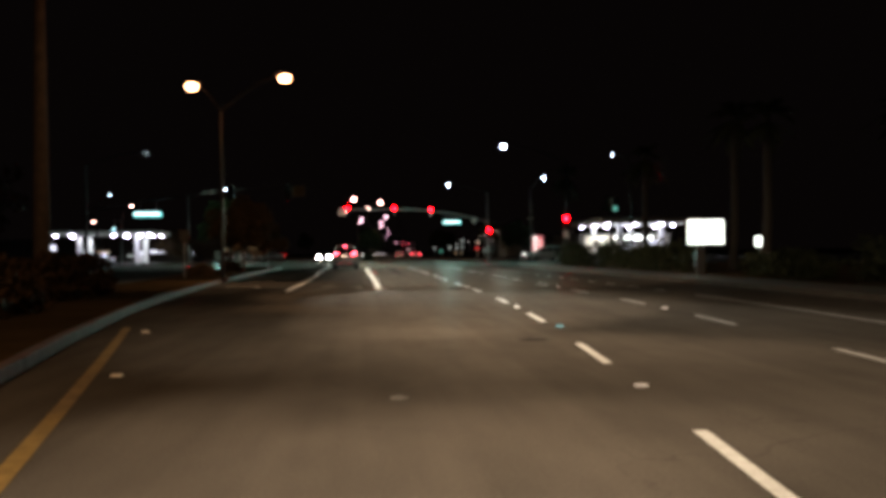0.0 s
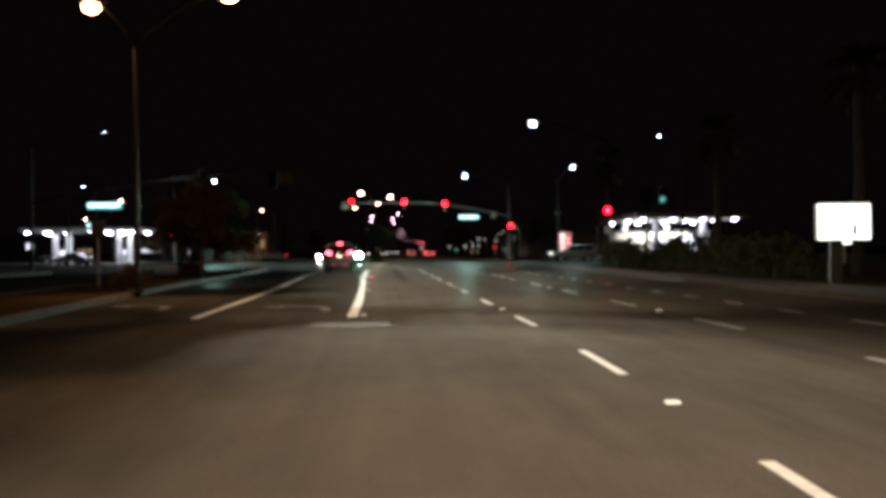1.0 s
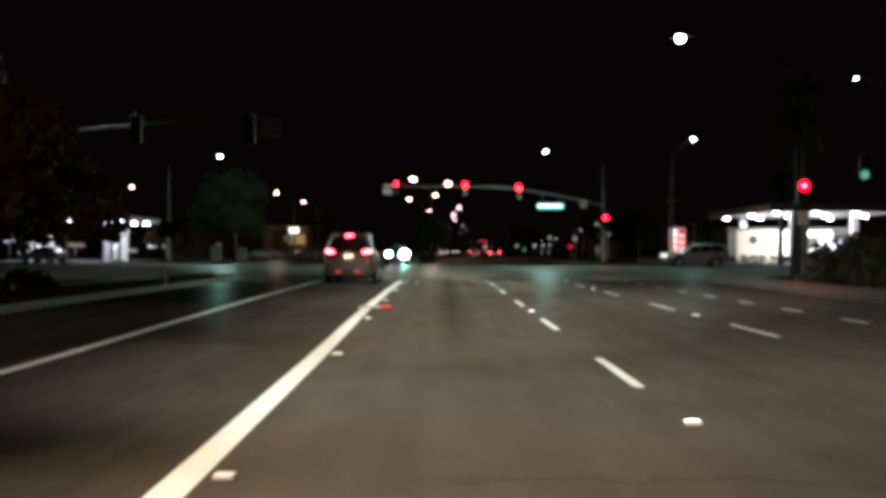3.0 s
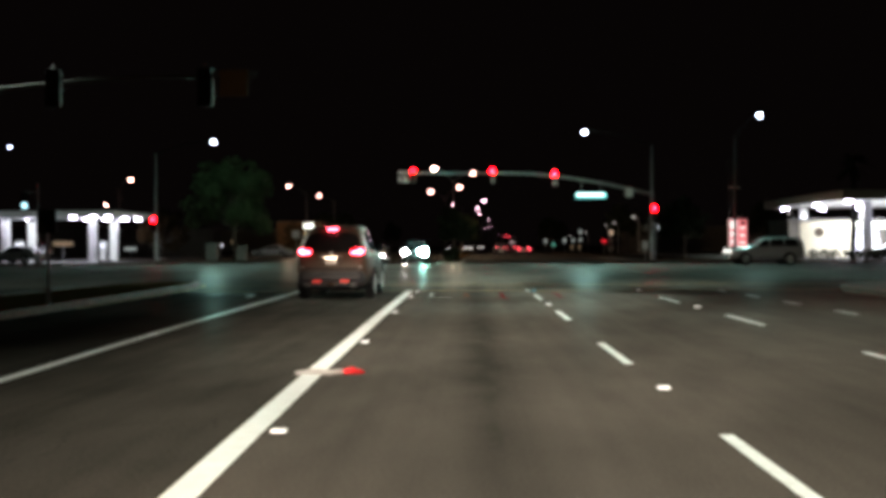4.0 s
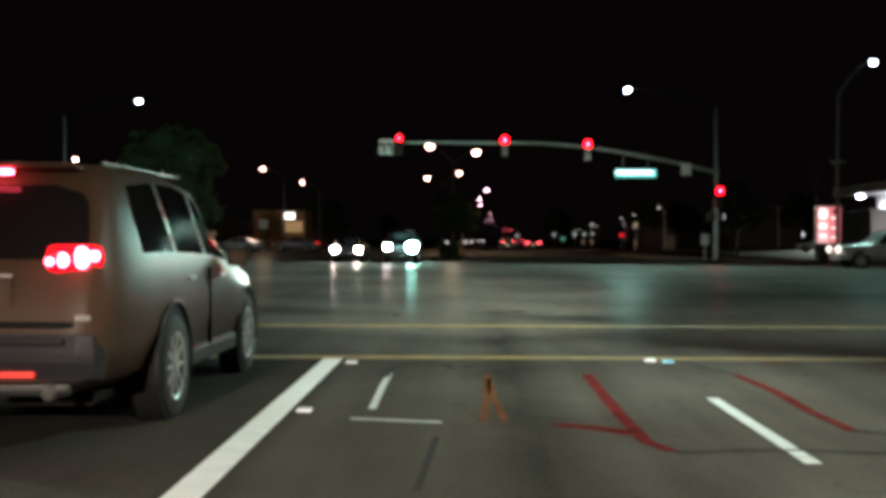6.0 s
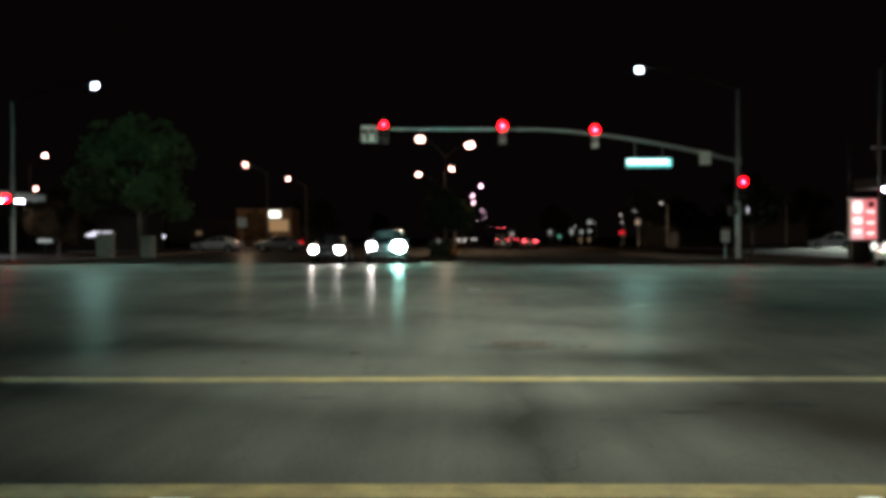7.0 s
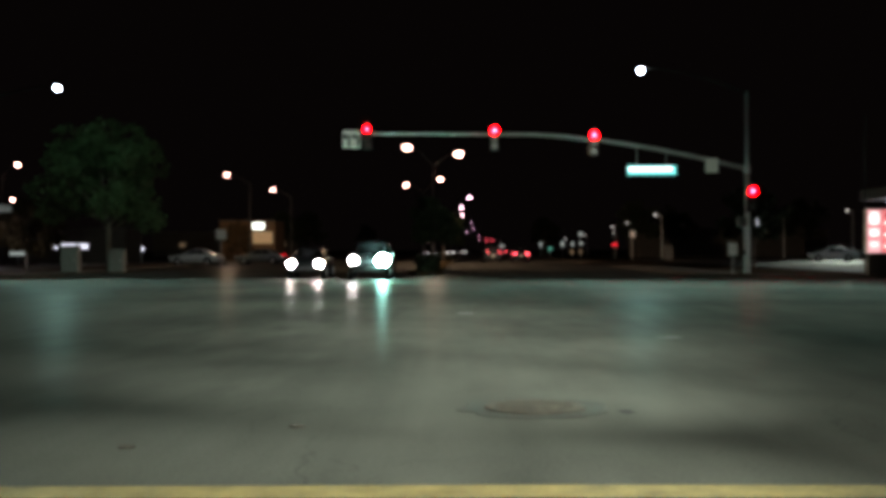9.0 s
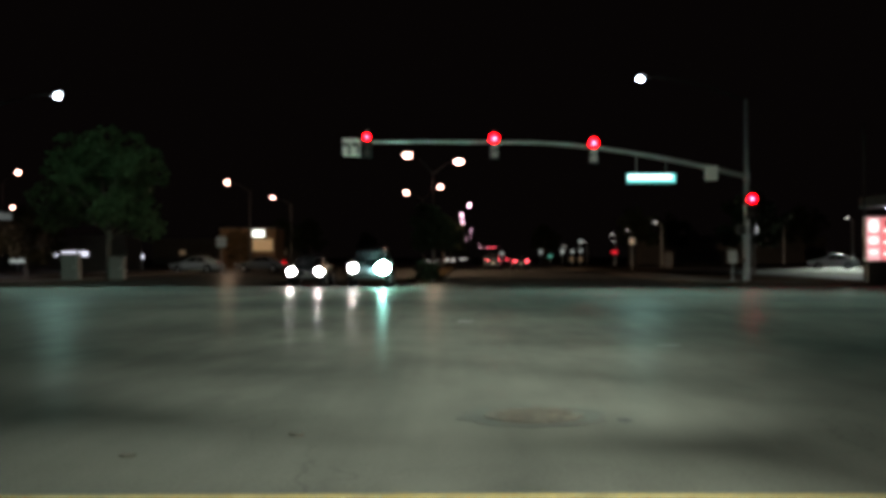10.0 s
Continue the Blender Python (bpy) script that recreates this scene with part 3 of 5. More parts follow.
# flattened litter lying over the turn lane line
t = thing("crushed_lamp_cover", pose(0.7, 69.66, 0.006, 0, 0, 3), "flattened pale plastic strip with a broken red lens end", "debris")
bm = bmesh.new()
tube(bm, [(-0.36, -0.03, 0.02), (-0.2, 0.02, 0.03), (0.0, -0.01, 0.025), (0.14, 0.03, 0.03)], [0.03, 0.045, 0.04, 0.03], 7)
bmesh.ops.scale(bm, vec=(1, 1.6, 0.7), verts=bm.verts)
part("pale_strip", bm, SIGN_GREY, t)
bm = bmesh.new()
tube(bm, [(0.12, 0.02, 0.02), (0.2, 0.0, 0.035), (0.33, 0.03, 0.015)], [0.025, 0.036, 0.015], 7)
part("red_lens", bm, RED_SHARD, t, "broken red lens")


# utility covers
def utility_cover(x, y, r, label, iron=None, rim_w=1.3):
    t = thing("manhole_cover", pose(x, y, 0), label, "manhole cover")
    bm = bmesh.new()
    rng = random.Random(int(x * 100))
    rim = [(r * (rim_w + 0.3 * rng.random()) * math.cos(k * math.pi / 13), r * (rim_w + 0.25 * rng.random()) * math.sin(k * math.pi / 13)) for k in range(26)]
    low = [bm.verts.new((px * 1.03, py * 1.03, 0.0)) for px, py in rim]
    high = [bm.verts.new((px, py, 0.008)) for px, py in rim]
    bm.faces.new(high)
    for k in range(26):
        bm.faces.new((low[k], low[(k + 1) % 26], high[(k + 1) % 26], high[k]))
    part("collar", bm, PATCH, t, "uneven asphalt collar")
    bm = bmesh.new()
    disc(bm, (0, 0, 0.012), r, 0.014, "z", 28)
    part("lid", bm, iron or IRON, t)
    bm = bmesh.new()
    for k in range(-3, 4):
        w = math.sqrt(max(0.01, 1 - (k / 4) ** 2)) * r * 1.6
        box(bm, (0, k * r / 4, 0.021), (w, 0.03, 0.006))
    part("ribs", bm, iron or IRON, t)


utility_cover(2.55, 98.75, 0.42, "rusty round manhole cover in the junction")
utility_cover(2.68, 15.5, 0.2, "small dark valve cover in the lane", WORN_IRON, 1.05)
utility_cover(3.38, 37.7, 0.2, "small dark valve cover in the lane", WORN_IRON, 1.05)
for x, y in ((0.68, 97.8), (-0.35, 96.9)):
    bm = bmesh.new()
    disc(bm, (0, 0, 0.006), 0.06, 0.014, "z", 12)
    tagged(part("survey_disc", bm, IRON), "small dark round disc set in the asphalt", "road stud").matrix_world = pose(x, y, 0)


# ================= street lamps and signals =================
def luminaire(parent, x, y, z, ang, lit, big=1.0, flat=False):
    """A cobra-head lantern: housing above, glowing refractor below, at the end of an arm; flat: a flat glass inside a rim."""
    c, s = math.cos(ang), math.sin(ang)
    bm = bmesh.new()
    dome(bm, (0, 0, 0), 0.3 * big, 1.25, 0.62, 0.36)
    bmesh.ops.rotate(bm, cent=(0, 0, 0), matrix=Matrix.Rotation(ang, 3, "Z"), verts=bm.verts)
    bmesh.ops.translate(bm, vec=(x, y, z + 0.1), verts=bm.verts)
    head = part("lantern_housing", bm, DULL_STEEL, parent, smooth=True)
    if flat:
        bm = bmesh.new()
        ring = [(0.3 * math.cos(k * math.pi / 12), 0.22 * math.sin(k * math.pi / 12)) for k in range(24)]
        up = [bm.verts.new((x + px, y + py, z + 0.1)) for px, py in ring]
        down = [bm.verts.new((x + px, y + py, z - 0.046)) for px, py in ring]
        for k in range(24):
            bm.faces.new((up[k], up[(k + 1) % 24], down[(k + 1) % 24], down[k]))
        part("rim", bm, DARK_STEEL, head, smooth=True)
        bm = bmesh.new()
        disc(bm, (x, y, z), 0.21, 0.02, "z", 20)
        part("flat_glass", bm, lit, head, "glowing flat glass")
        return
    bm = bmesh.new()
    dome(bm, (0, 0, 0), 0.21 * big, 1.1, 0.95, 0.85)
    bmesh.ops.rotate(bm, cent=(0, 0, 0), matrix=Matrix.Rotation(ang, 3, "Z"), verts=bm.verts)
    bmesh.ops.translate(bm, vec=(x + 0.04 * c, y + 0.04 * s, z - 0.06), verts=bm.verts)
    part("glass_bowl", bm, lit, head, "glowing glass bowl", smooth=True)


def street_lamp(x, y, height, arms, lit, label, group="street lamps", big=1.0, r=0.11, mat=None, rise=1.0):
    """arms: ends (dx, dy) from the pole, each carrying a lantern at the given height."""
    t = thing("street_lamp", pose(x, y, 0), label, "street lamp", group)
    mat = mat or STEEL
    bm = bmesh.new()
    tube(bm, [(0, 0, 0), (0, 0, 0.5), (0, 0, min([a[2] for a in arms if len(a) > 2] + [height]) - rise)], [r * 1.35, r * 1.25, r * 0.72], 12)
    pole = part("pole", bm, mat, t, smooth=True)
    bm = bmesh.new()
    box(bm, (0, 0, 0.16), (0.5, 0.5, 0.12), 0.03)
    part("base_plate", bm, CONCRETE, pole)
    low = min(a[2] for a in arms) if len(arms[0]) > 2 else height
    for a in arms:
        dx, dy, hz = a if len(a) > 2 else (*a, height)
        bm = bmesh.new()
        pts = [(dx * u, dy * u, low - rise - 0.15 + (hz - low + rise + 0.15) * math.sin(u * math.pi / 2)) for u in (0, 0.15, 0.35, 0.6, 0.85, 1)]
        tube(bm, pts, [0.07, 0.06, 0.055, 0.05, 0.045, 0.04], 8)
        part("arm", bm, mat, t, smooth=True)
        luminaire(t, dx, dy, hz, math.atan2(dy, dx), lit, big)
    return t


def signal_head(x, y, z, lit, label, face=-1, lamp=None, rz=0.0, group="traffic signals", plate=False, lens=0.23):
    """Three lenses in a black housing; face -1 looks south. lit: which lens glows, from the top (0, 1, 2), or -1."""
    t = thing("traffic_signal", pose(x, y, z, 0, 0, rz), label, "traffic signal", group)
    bm = bmesh.new()
    box(bm, (0, 0, 0), (0.46, 0.2, 1.16), 0.03)
    house = part("housing", bm, BLACK, t)
    if plate:
        bm = bmesh.new()
        box(bm, (0, -face * 0.06, 0), (0.62, 0.02, 1.32), 0.006)
        part("backplate", bm, BLACK, t)
    # the lit lens is wider than a real one, swollen to imitate bloom
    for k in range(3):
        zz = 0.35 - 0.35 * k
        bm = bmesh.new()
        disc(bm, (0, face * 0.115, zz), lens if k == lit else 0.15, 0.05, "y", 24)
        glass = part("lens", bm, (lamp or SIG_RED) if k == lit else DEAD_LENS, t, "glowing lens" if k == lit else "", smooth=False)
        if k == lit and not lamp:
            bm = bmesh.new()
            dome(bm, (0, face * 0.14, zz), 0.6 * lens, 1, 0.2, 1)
            part("glow_disc", bm, SIG_GLOW, glass, smooth=True)
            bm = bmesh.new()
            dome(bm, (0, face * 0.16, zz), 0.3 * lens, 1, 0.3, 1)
            part("glow_core", bm, SIG_CORE, glass, smooth=True)
        bm = bmesh.new()
        n = 14
        a = [bm.verts.new((0.235 * math.cos(q), face * 0.1, zz + 0.235 * math.sin(q))) for q in np.linspace(-0.5, math.pi + 0.5, n)]
        b = [bm.verts.new((0.235 * math.cos(q), face * (0.16 + 0.14 * max(0, math.sin(q))), zz + 0.235 * math.sin(q))) for q in np.linspace(-0.5, math.pi + 0.5, n)]
        for q in range(n - 1):
            bm.faces.new((a[q], a[q + 1], b[q + 1], b[q]))
        v = part("visor", bm, BLACK, house)
        so = v.modifiers.new("thickness", "SOLIDIFY")
        so.thickness = 0.01
    bm = bmesh.new()
    tube(bm, [(0, 0, 0.5), (0, 0, 0.72)], 0.03, 8)
    part("bracket", bm, STEEL, t)
    return t


def mast(x, y, end, z0, z1, label, lum=None, lum_z=9.7, pole_top=8.6, flat=0.55, r=0.14, aims=(), colour=TEAL, metal=None, lum_size=0.8, flat_lens=False):
    """A signal pole with a long curved mast arm to end (x, y) and, with lum, a lantern arm at its top."""
    metal = metal or STEEL
    t = thing("signal_mast", pose(x, y, 0), label, "signal mast", "signal masts")
    bm = bmesh.new()
    tube(bm, [(0, 0, 0.1), (0, 0, 0.4), (0, 0, pole_top)], [r * 1.1, r, r * 0.62], 14)
    part("pole", bm, metal, t, smooth=True)
    bm = bmesh.new()
    disc(bm, (0, 0, 0.1), 0.42, 0.2, "z", 18)
    part("footing", bm, CONCRETE, t)
    if end:
        dx, dy = end[0] - x, end[1] - y
        bm = bmesh.new()
        us = np.linspace(0, 1, 14)
        pts = [(dx * u, dy * u, z0 + (z1 - z0) * (1 - max(0.0, 1 - u / flat) ** 1.6)) for u in us]
        tube(bm, pts, [0.105 - 0.06 * u for u in us], 10)
        part("mast_arm", bm, metal, t, smooth=True)
        bm = bmesh.new()
        disc(bm, (0, 0, z0), r * 1.1, 0.4, "z", 14)
        part("clamp", bm, metal, t)
    if lum:
        dx, dy = lum[0] - x, lum[1] - y
        bm = bmesh.new()
        us = np.linspace(0, 1, 9)
        pts = [(dx * u, dy * u, pole_top - 0.1 + (lum_z - pole_top + 0.15) * math.sin(u * math.pi / 2)) for u in us]
        tube(bm, pts, [0.06 - 0.025 * u for u in us], 8)
        # shade is put into the arm's colour, as it hardly shows at night
        part("lamp_arm", bm, DARK_STEEL, t, smooth=True)
        luminaire(t, dx, dy, lum_z, math.atan2(dy, dx), LAMP_FLAT if flat_lens else LAMP_WHITE, lum_size, flat_lens)
        throw_light(lum[0], lum[1], lum_z - 0.35, aims, colour)
    return t


def lit_sign(x, y, z, w, h, label, rod=0.8):
    """A street-name cabinet lit from inside; its writing stands as a plain bar."""
    t = thing("street_name_sign", pose(x, y, z), label, "street sign", "street name signs")
    bm = bmesh.new()
    box(bm, (0, 0, 0), (w, 0.14, h), 0.02)
    part("cabinet", bm, STEEL, t)
    bm = bmesh.new()
    box(bm, (0, -0.075, 0), (w - 0.06, 0.012, h - 0.06))
    face = part("face", bm, SIGN_LIT, t, "glowing teal face")
    bm = bmesh.new()
    box(bm, (-0.06, -0.084, 0.05), (w - 0.26, 0.006, h * 0.44))
    part("lettering_bar", bm, SIGN_TEXT, face)
    for dx in (-w * 0.3, w * 0.3):
        bm = bmesh.new()
        tube(bm, [(dx, 0, h / 2 - 0.02), (dx, 0, h / 2 + rod)], 0.02, 8)
        part("hanger", bm, STEEL, t)
    return t


# far right mast: three signals over our lanes, one at the side
mast(15.6, 141.6, (-2.8, 140.3), 5.0, 6.55, "galvanised signal mast with long curved arm and street lamp", (10.8, 141.8), 9.62, aims=((3, 121, 6200, 92), (14, 122, 3200, 92)), lum_size=0.66)
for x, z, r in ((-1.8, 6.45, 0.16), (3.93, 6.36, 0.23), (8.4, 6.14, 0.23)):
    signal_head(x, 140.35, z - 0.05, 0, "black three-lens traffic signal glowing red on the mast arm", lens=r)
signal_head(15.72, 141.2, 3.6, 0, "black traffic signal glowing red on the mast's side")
lit_sign(11.1, 141.0, 4.9, 2.25, 0.45, "glowing teal and white street name sign on the mast arm")
t = thing("lane_sign", pose(13.85, 141.0, 5.12), "blank pale rectangular sign on the mast arm", "road sign")
bm = bmesh.new()
box(bm, (0, 0, 0), (0.56, 0.03, 0.66), 0.01)
part("plate", bm, SIGN_WHITE, t)
t = thing("turn_sign", pose(-2.5, 140.27, 6.3), "white lane-use sign with two black turn arrows", "road sign")
bm = bmesh.new()
box(bm, (0, 0, 0), (0.78, 0.03, 0.8), 0.01)
plate = part("plate", bm, SIGN_WHITE, t)
for dx in (-0.2, 0.2):
    bm = bmesh.new()
    box(bm, (dx + 0.1, -0.02, -0.12), (0.11, 0.008, 0.42))
    box(bm, (dx + 0.02, -0.02, 0.12), (0.26, 0.008, 0.11))
    bm.faces.new([bm.verts.new((dx + q, -0.024, 0.1 + w)) for q, w in ((-0.04, -0.15), (-0.04, 0.19), (-0.22, 0.02))])
    part("arrow", bm, INK, plate)

for x, y, rz_ in ((15.3, 141.45, 0), (15.95, 141.6, 60)):
    t = thing("crossing_signal", pose(x, y, 2.55, 0, 0, rz_), "square dark crossing signal on the mast", "crossing signal", "crossing signals")
    bm = bmesh.new()
    box(bm, (0, 0, 0), (0.42, 0.2, 0.44), 0.03)
    part("housing", bm, DULL_STEEL, t)
    bm = bmesh.new()
    box(bm, (0, -0.105, 0), (0.34, 0.02, 0.34), 0.01)
    part("lens", bm, DEAD_LENS, t)
    bm = bmesh.new()
    tube(bm, [(0.0, 0.02, -0.05), (0.18 if x < 15.6 else -0.18, 0.12, -0.05)], 0.03, 8)
    part("bracket", bm, DULL_STEEL, t)
t = thing("crossing_button", pose(15.42, 141.45, 1.15), "small crossing push button box on the mast", "push button")
bm = bmesh.new()
box(bm, (0, 0, 0), (0.14, 0.12, 0.24), 0.02)
part("case", bm, DULL_STEEL, t)
bm = bmesh.new()
disc(bm, (0, -0.07, -0.02), 0.035, 0.03, "y", 12)
part("button", bm, DEAD_LENS, t)

# near right corner
# narrow aims light the lane in place of the driven car's headlamps
mast(16.9, 92.3, None, 5, 6, "galvanised signal pole with street lamp at the corner", (11.6, 91.2), 9.75, aims=((-0.4, 103.5, 4300, 34), (-1.5, 114, 17500, 36), (0, 115.5, 14500, 20), (7.5, 97, 1600, 56), (1.5, 93, 4600, 20), (1.5, 96, 6000, 20), (1.2, 95.8, 3000, 20), (1.5, 100.5, 10500, 20), (3, 66, 5070, 46), (3, 81, 3670, 20), (3.4, 85.5, 3300, 42), (3, 90, 3390, 28), (3, 103.5, 4520, 20), (2, 137, 9000, 40)), colour=WHITE, metal=DARK_STEEL)
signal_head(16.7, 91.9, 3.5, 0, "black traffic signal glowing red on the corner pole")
bm = bmesh.new()
box(bm, (0, 0, 0), (0.45, 0.03, 0.55), 0.01)
tagged(part("lane_sign", bm, SIGN_GREY), "small pale sign below the corner signal", "road sign").matrix_world = pose(16.75, 92.05, 2.55)

# near left corner: the mast whose signals turn their backs to us
# the narrow aim fills the lane for the missing car headlamps
mast(-22.3, 94.0, (-4.3, 92.4), 4.75, 6.5, "galvanised signal mast reaching over the oncoming lanes", (-17.9, 96.2), 9.75, flat=0.8, aims=((-13, 101, 400), (4.5, 83, 11980, 20)), colour=WHITE, lum_size=1.0, flat_lens=True, metal=DULL_STEEL)
for x, z in ((-5.85, 6.15), (-10.5, 6.15)):
    signal_head(x, 92.5, z, -1, "dark traffic signal on the mast arm seen from behind", face=1, plate=False)
lit_sign(-17.2, 93.2, 4.5, 2.3, 0.45, "glowing teal street name sign on the near mast arm")
t = thing("lane_sign", pose(-4.95, 92.36, 6.25), "square sign on the mast arm showing its brown back", "road sign")
bm = bmesh.new()
box(bm, (0, 0, 0), (0.86, 0.03, 0.8), 0.01)
part("plate", bm, BACKING, t)
bm = bmesh.new()
box(bm, (0, 0.06, 0), (0.06, 0.1, 0.7), 0.01)
part("bracket", bm, STEEL, t)

# far left corner
mast(-22.0, 145.6, None, 5, 6, "galvanised signal pole with street lamp past the junction", (-17.4, 145.0), 9.4, aims=((-8, 124, 4400), (-20, 124, 2600), (-18, 160, 220)), lum_size=0.7)
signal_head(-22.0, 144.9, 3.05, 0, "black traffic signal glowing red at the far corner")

# signal post along the cross street, its green lens seen aslant
mast(-29.3, 140.6, None, 5, 6, "slim galvanised signal post beside the cross street", pole_top=6.0, r=0.1)
signal_head(-30.2, 140.5, 4.75, 2, "traffic signal glowing blue-green beside the cross street", lamp=SIG_TEAL)
bm = bmesh.new()
tube(bm, [(-30.2, 140.6, 5.4), (-29.3, 140.6, 5.4)], 0.04, 8)
tagged(part("signal_bracket", bm, STEEL), "short steel bracket from the post to the signal", "bracket")

# lamp behind the near right corner and its cross-street signal
mast(24.8, 103.0, None, 5, 6, "slim pole with lamp beside the cross street", (23.5, 104.6), 10.2, 9.2, aims=((8, 110, 1300),), metal=DARK_STEEL, lum_size=0.34)
signal_head(23.2, 102.8, 5.4, 2, "traffic signal showing a dim green lens", lamp=SIG_GREEN, face=-1)

# lamp by the filling station
street_lamp(20.0, 134.6, 9.95, [(1.55, -0.3)], LAMP_WHITE, "galvanised street lamp with glowing white lantern", mat=DULL_STEEL, rise=1.4, r=0.085, big=0.62)
throw_light(21.5, 134.2, 9.6, ((12, 116, 2400),), TEAL)
bm = bmesh.new()
box(bm, (0, 0, 0), (0.75, 0.12, 0.1), 0.02)
tagged(part("camera_bracket", bm, STEEL), "small steel crossbar on the lamp pole", "bracket").matrix_world = pose(20.0, 134.6, 5.1)

# sodium twin lamps on the medians
def sodium_pair(x, y, arms, lit=None, big=1.15, group="sodium median lamps"):
    return street_lamp(x, y, arms[0][2], arms, lit or LAMP_SODIUM, "twin-arm street lamp glowing orange on the median", group, big, 0.08, DARK_STEEL)


sodium_pair(-5.75, 49.1, [(-1.2, 0, 8.5), (2.65, 0.3, 8.9)])
# beams fitted along the lane, standing in for the approaching car's headlamps
throw_light(-3.1, 49.4, 8.55, ((1.5, 79, 42810, 17), (3, 28, 36500, 22), (3, 43, 4300, 34), (3, 49, 2620, 60), (3, 61, 6410, 17), (4.2, 34, 13000, 17), (4.5, 59.5, 6460, 60), (4.5, 73, 15690, 17), (4.5, 74.5, 21240, 36)), SODIUM_HEADLAMP_MIX)
throw_light(-3.1, 49.4, 8.55, ((-1, 32.5, 3600, 17), (0, 61, 2770, 17), (1.5, 52, 1310, 28), (-4, 46, 1000, 60)), DEEP_SODIUM)
throw_light(-6.95, 49.1, 8.1, ((-8, 40, 90), (-6, 66, 650, 60)), DEEP_SODIUM)
# unseen pair, added to brighten the road near the start
sodium_pair(-6.4, 1.0, [(-2.0, 0, 9.4), (2.1, 0, 9.4)])
throw_light(-4.3, 1.0, 9.0, ((0, 8.5, 1690, 20), (1.5, 7, 2620, 20), (3, 23.5, 30000, 20), (4.5, 4, 5120, 80), (5.2, 23.5, 7600, 46)), SODIUM)
throw_light(-4.3, 1.0, 9.0, ((-3, 14.5, 950, 80), (0, -6.5, 3300, 80)), DEEP_SODIUM)
throw_light(-8.4, 1.0, 9.0, ((-7, 13, 300),), DEEP_SODIUM)
# the lantern on this pole is added, to light the lane below
street_lamp(-7.6, 28.5, 10.0, [(2.6, 0.0, 10.0)], LAMP_SODIUM, "weathered wooden pole with an added sodium lantern above the view", "street lamps", 1.15, 0.17, BARK)
throw_light(-5.0, 28.5, 9.65, ((3, 13.5, 12000, 22), (6, 46.5, 8400, 54)), SODIUM)
throw_light(-5.0, 28.5, 9.65, ((0.3, 25.5, 900, 34),), DEEP_SODIUM)
throw_light(-5.0, 28.5, 9.65, ((-7, 19, 160), (-6, 44, 900, 60)), DEEP_SODIUM)
sodium_pair(0.6, 184.0, [(-2.1, 0, 9.95), (2.1, 0, 9.4)], LAMP_FAR, 1.5)
throw_light(0.6, 184.0, 9.2, ((2, 163, 3500), (5, 208, 7000)), SODIUM)
sodium_pair(-1.4, 238.0, [(-2.2, 0, 9.9), (2.2, 0, 10.6)], LAMP_FAR, 1.3)
for x, y, dx in ((3.2, 276, 2.1), (2.4, 319, 2.1), (3.2, 367, 2.1), (7.1, 449, 2.1), (8.0, 538, -2.1), (10.0, 558, 2.1), (12.8, 632, -2.1), (19.3, 851, 2.1), (26.9, 1058, 2.1), (36.7, 1181, 2.1), (1.3, 292, -2.1), (0.9, 336, -2.1)):
    street_lamp(x, y, 9.9, [(dx, 0, 9.9)], LAMP_PINK, "far street lamp glowing pinkish white on the median", "far street lamps", 1.0 if y < 420 else 0.55, mat=DARK_STEEL)
# lamp beside the left filling station
street_lamp(-31.4, 137, 8.4, [(1.5, 0)], LAMP_WHITE, "street lamp glowing bluish white beside the filling station", "street lamps", 0.3, 0.09, DARK_STEEL)
# kerbside lamps past the junction
for x, y, h, dx in ((-20.1, 215, 9.75, -2.45), (-20.4, 250, 9.9, -2.5), (-41.7, 200, 9.8, 1.6), (-57, 240, 8.2, 1.0)):
    street_lamp(x, y, h, [(dx, -0.3)], LAMP_FAR, "street lamp glowing warm white behind the junction", "kerbside lamps", 1.0, mat=DULL_STEEL)
throw_light(-22.55, 214.7, 9.4, ((-18.5, 192, 2600, 80), (-23, 240, 1500, 60)), SODIUM)
street_lamp(26.4, 220, 5.3, [(-0.7, 0)], LAMP_DIM, "low car park lamp past the junction", "car park lamps", 0.55, 0.08, rise=0.25)
street_lamp(48.0, 219, 5.7, [(-0.6, 0)], LAMP_DIM, "low car park lamp past the junction", "car park lamps", 0.55, 0.08, rise=0.25)
# narrow beam added to brighten the parked white sedan
throw_light(47.4, 218.9, 5.4, ((39.3, 199.5, 12000, 26),), WHITE)
street_lamp(41.0, 222, 5.4, [(-0.5, 0), (0.5, 0)], DEAD_LENS, "unlit low car park lamp", "car park lamps", 0.8, 0.08, rise=0.2)


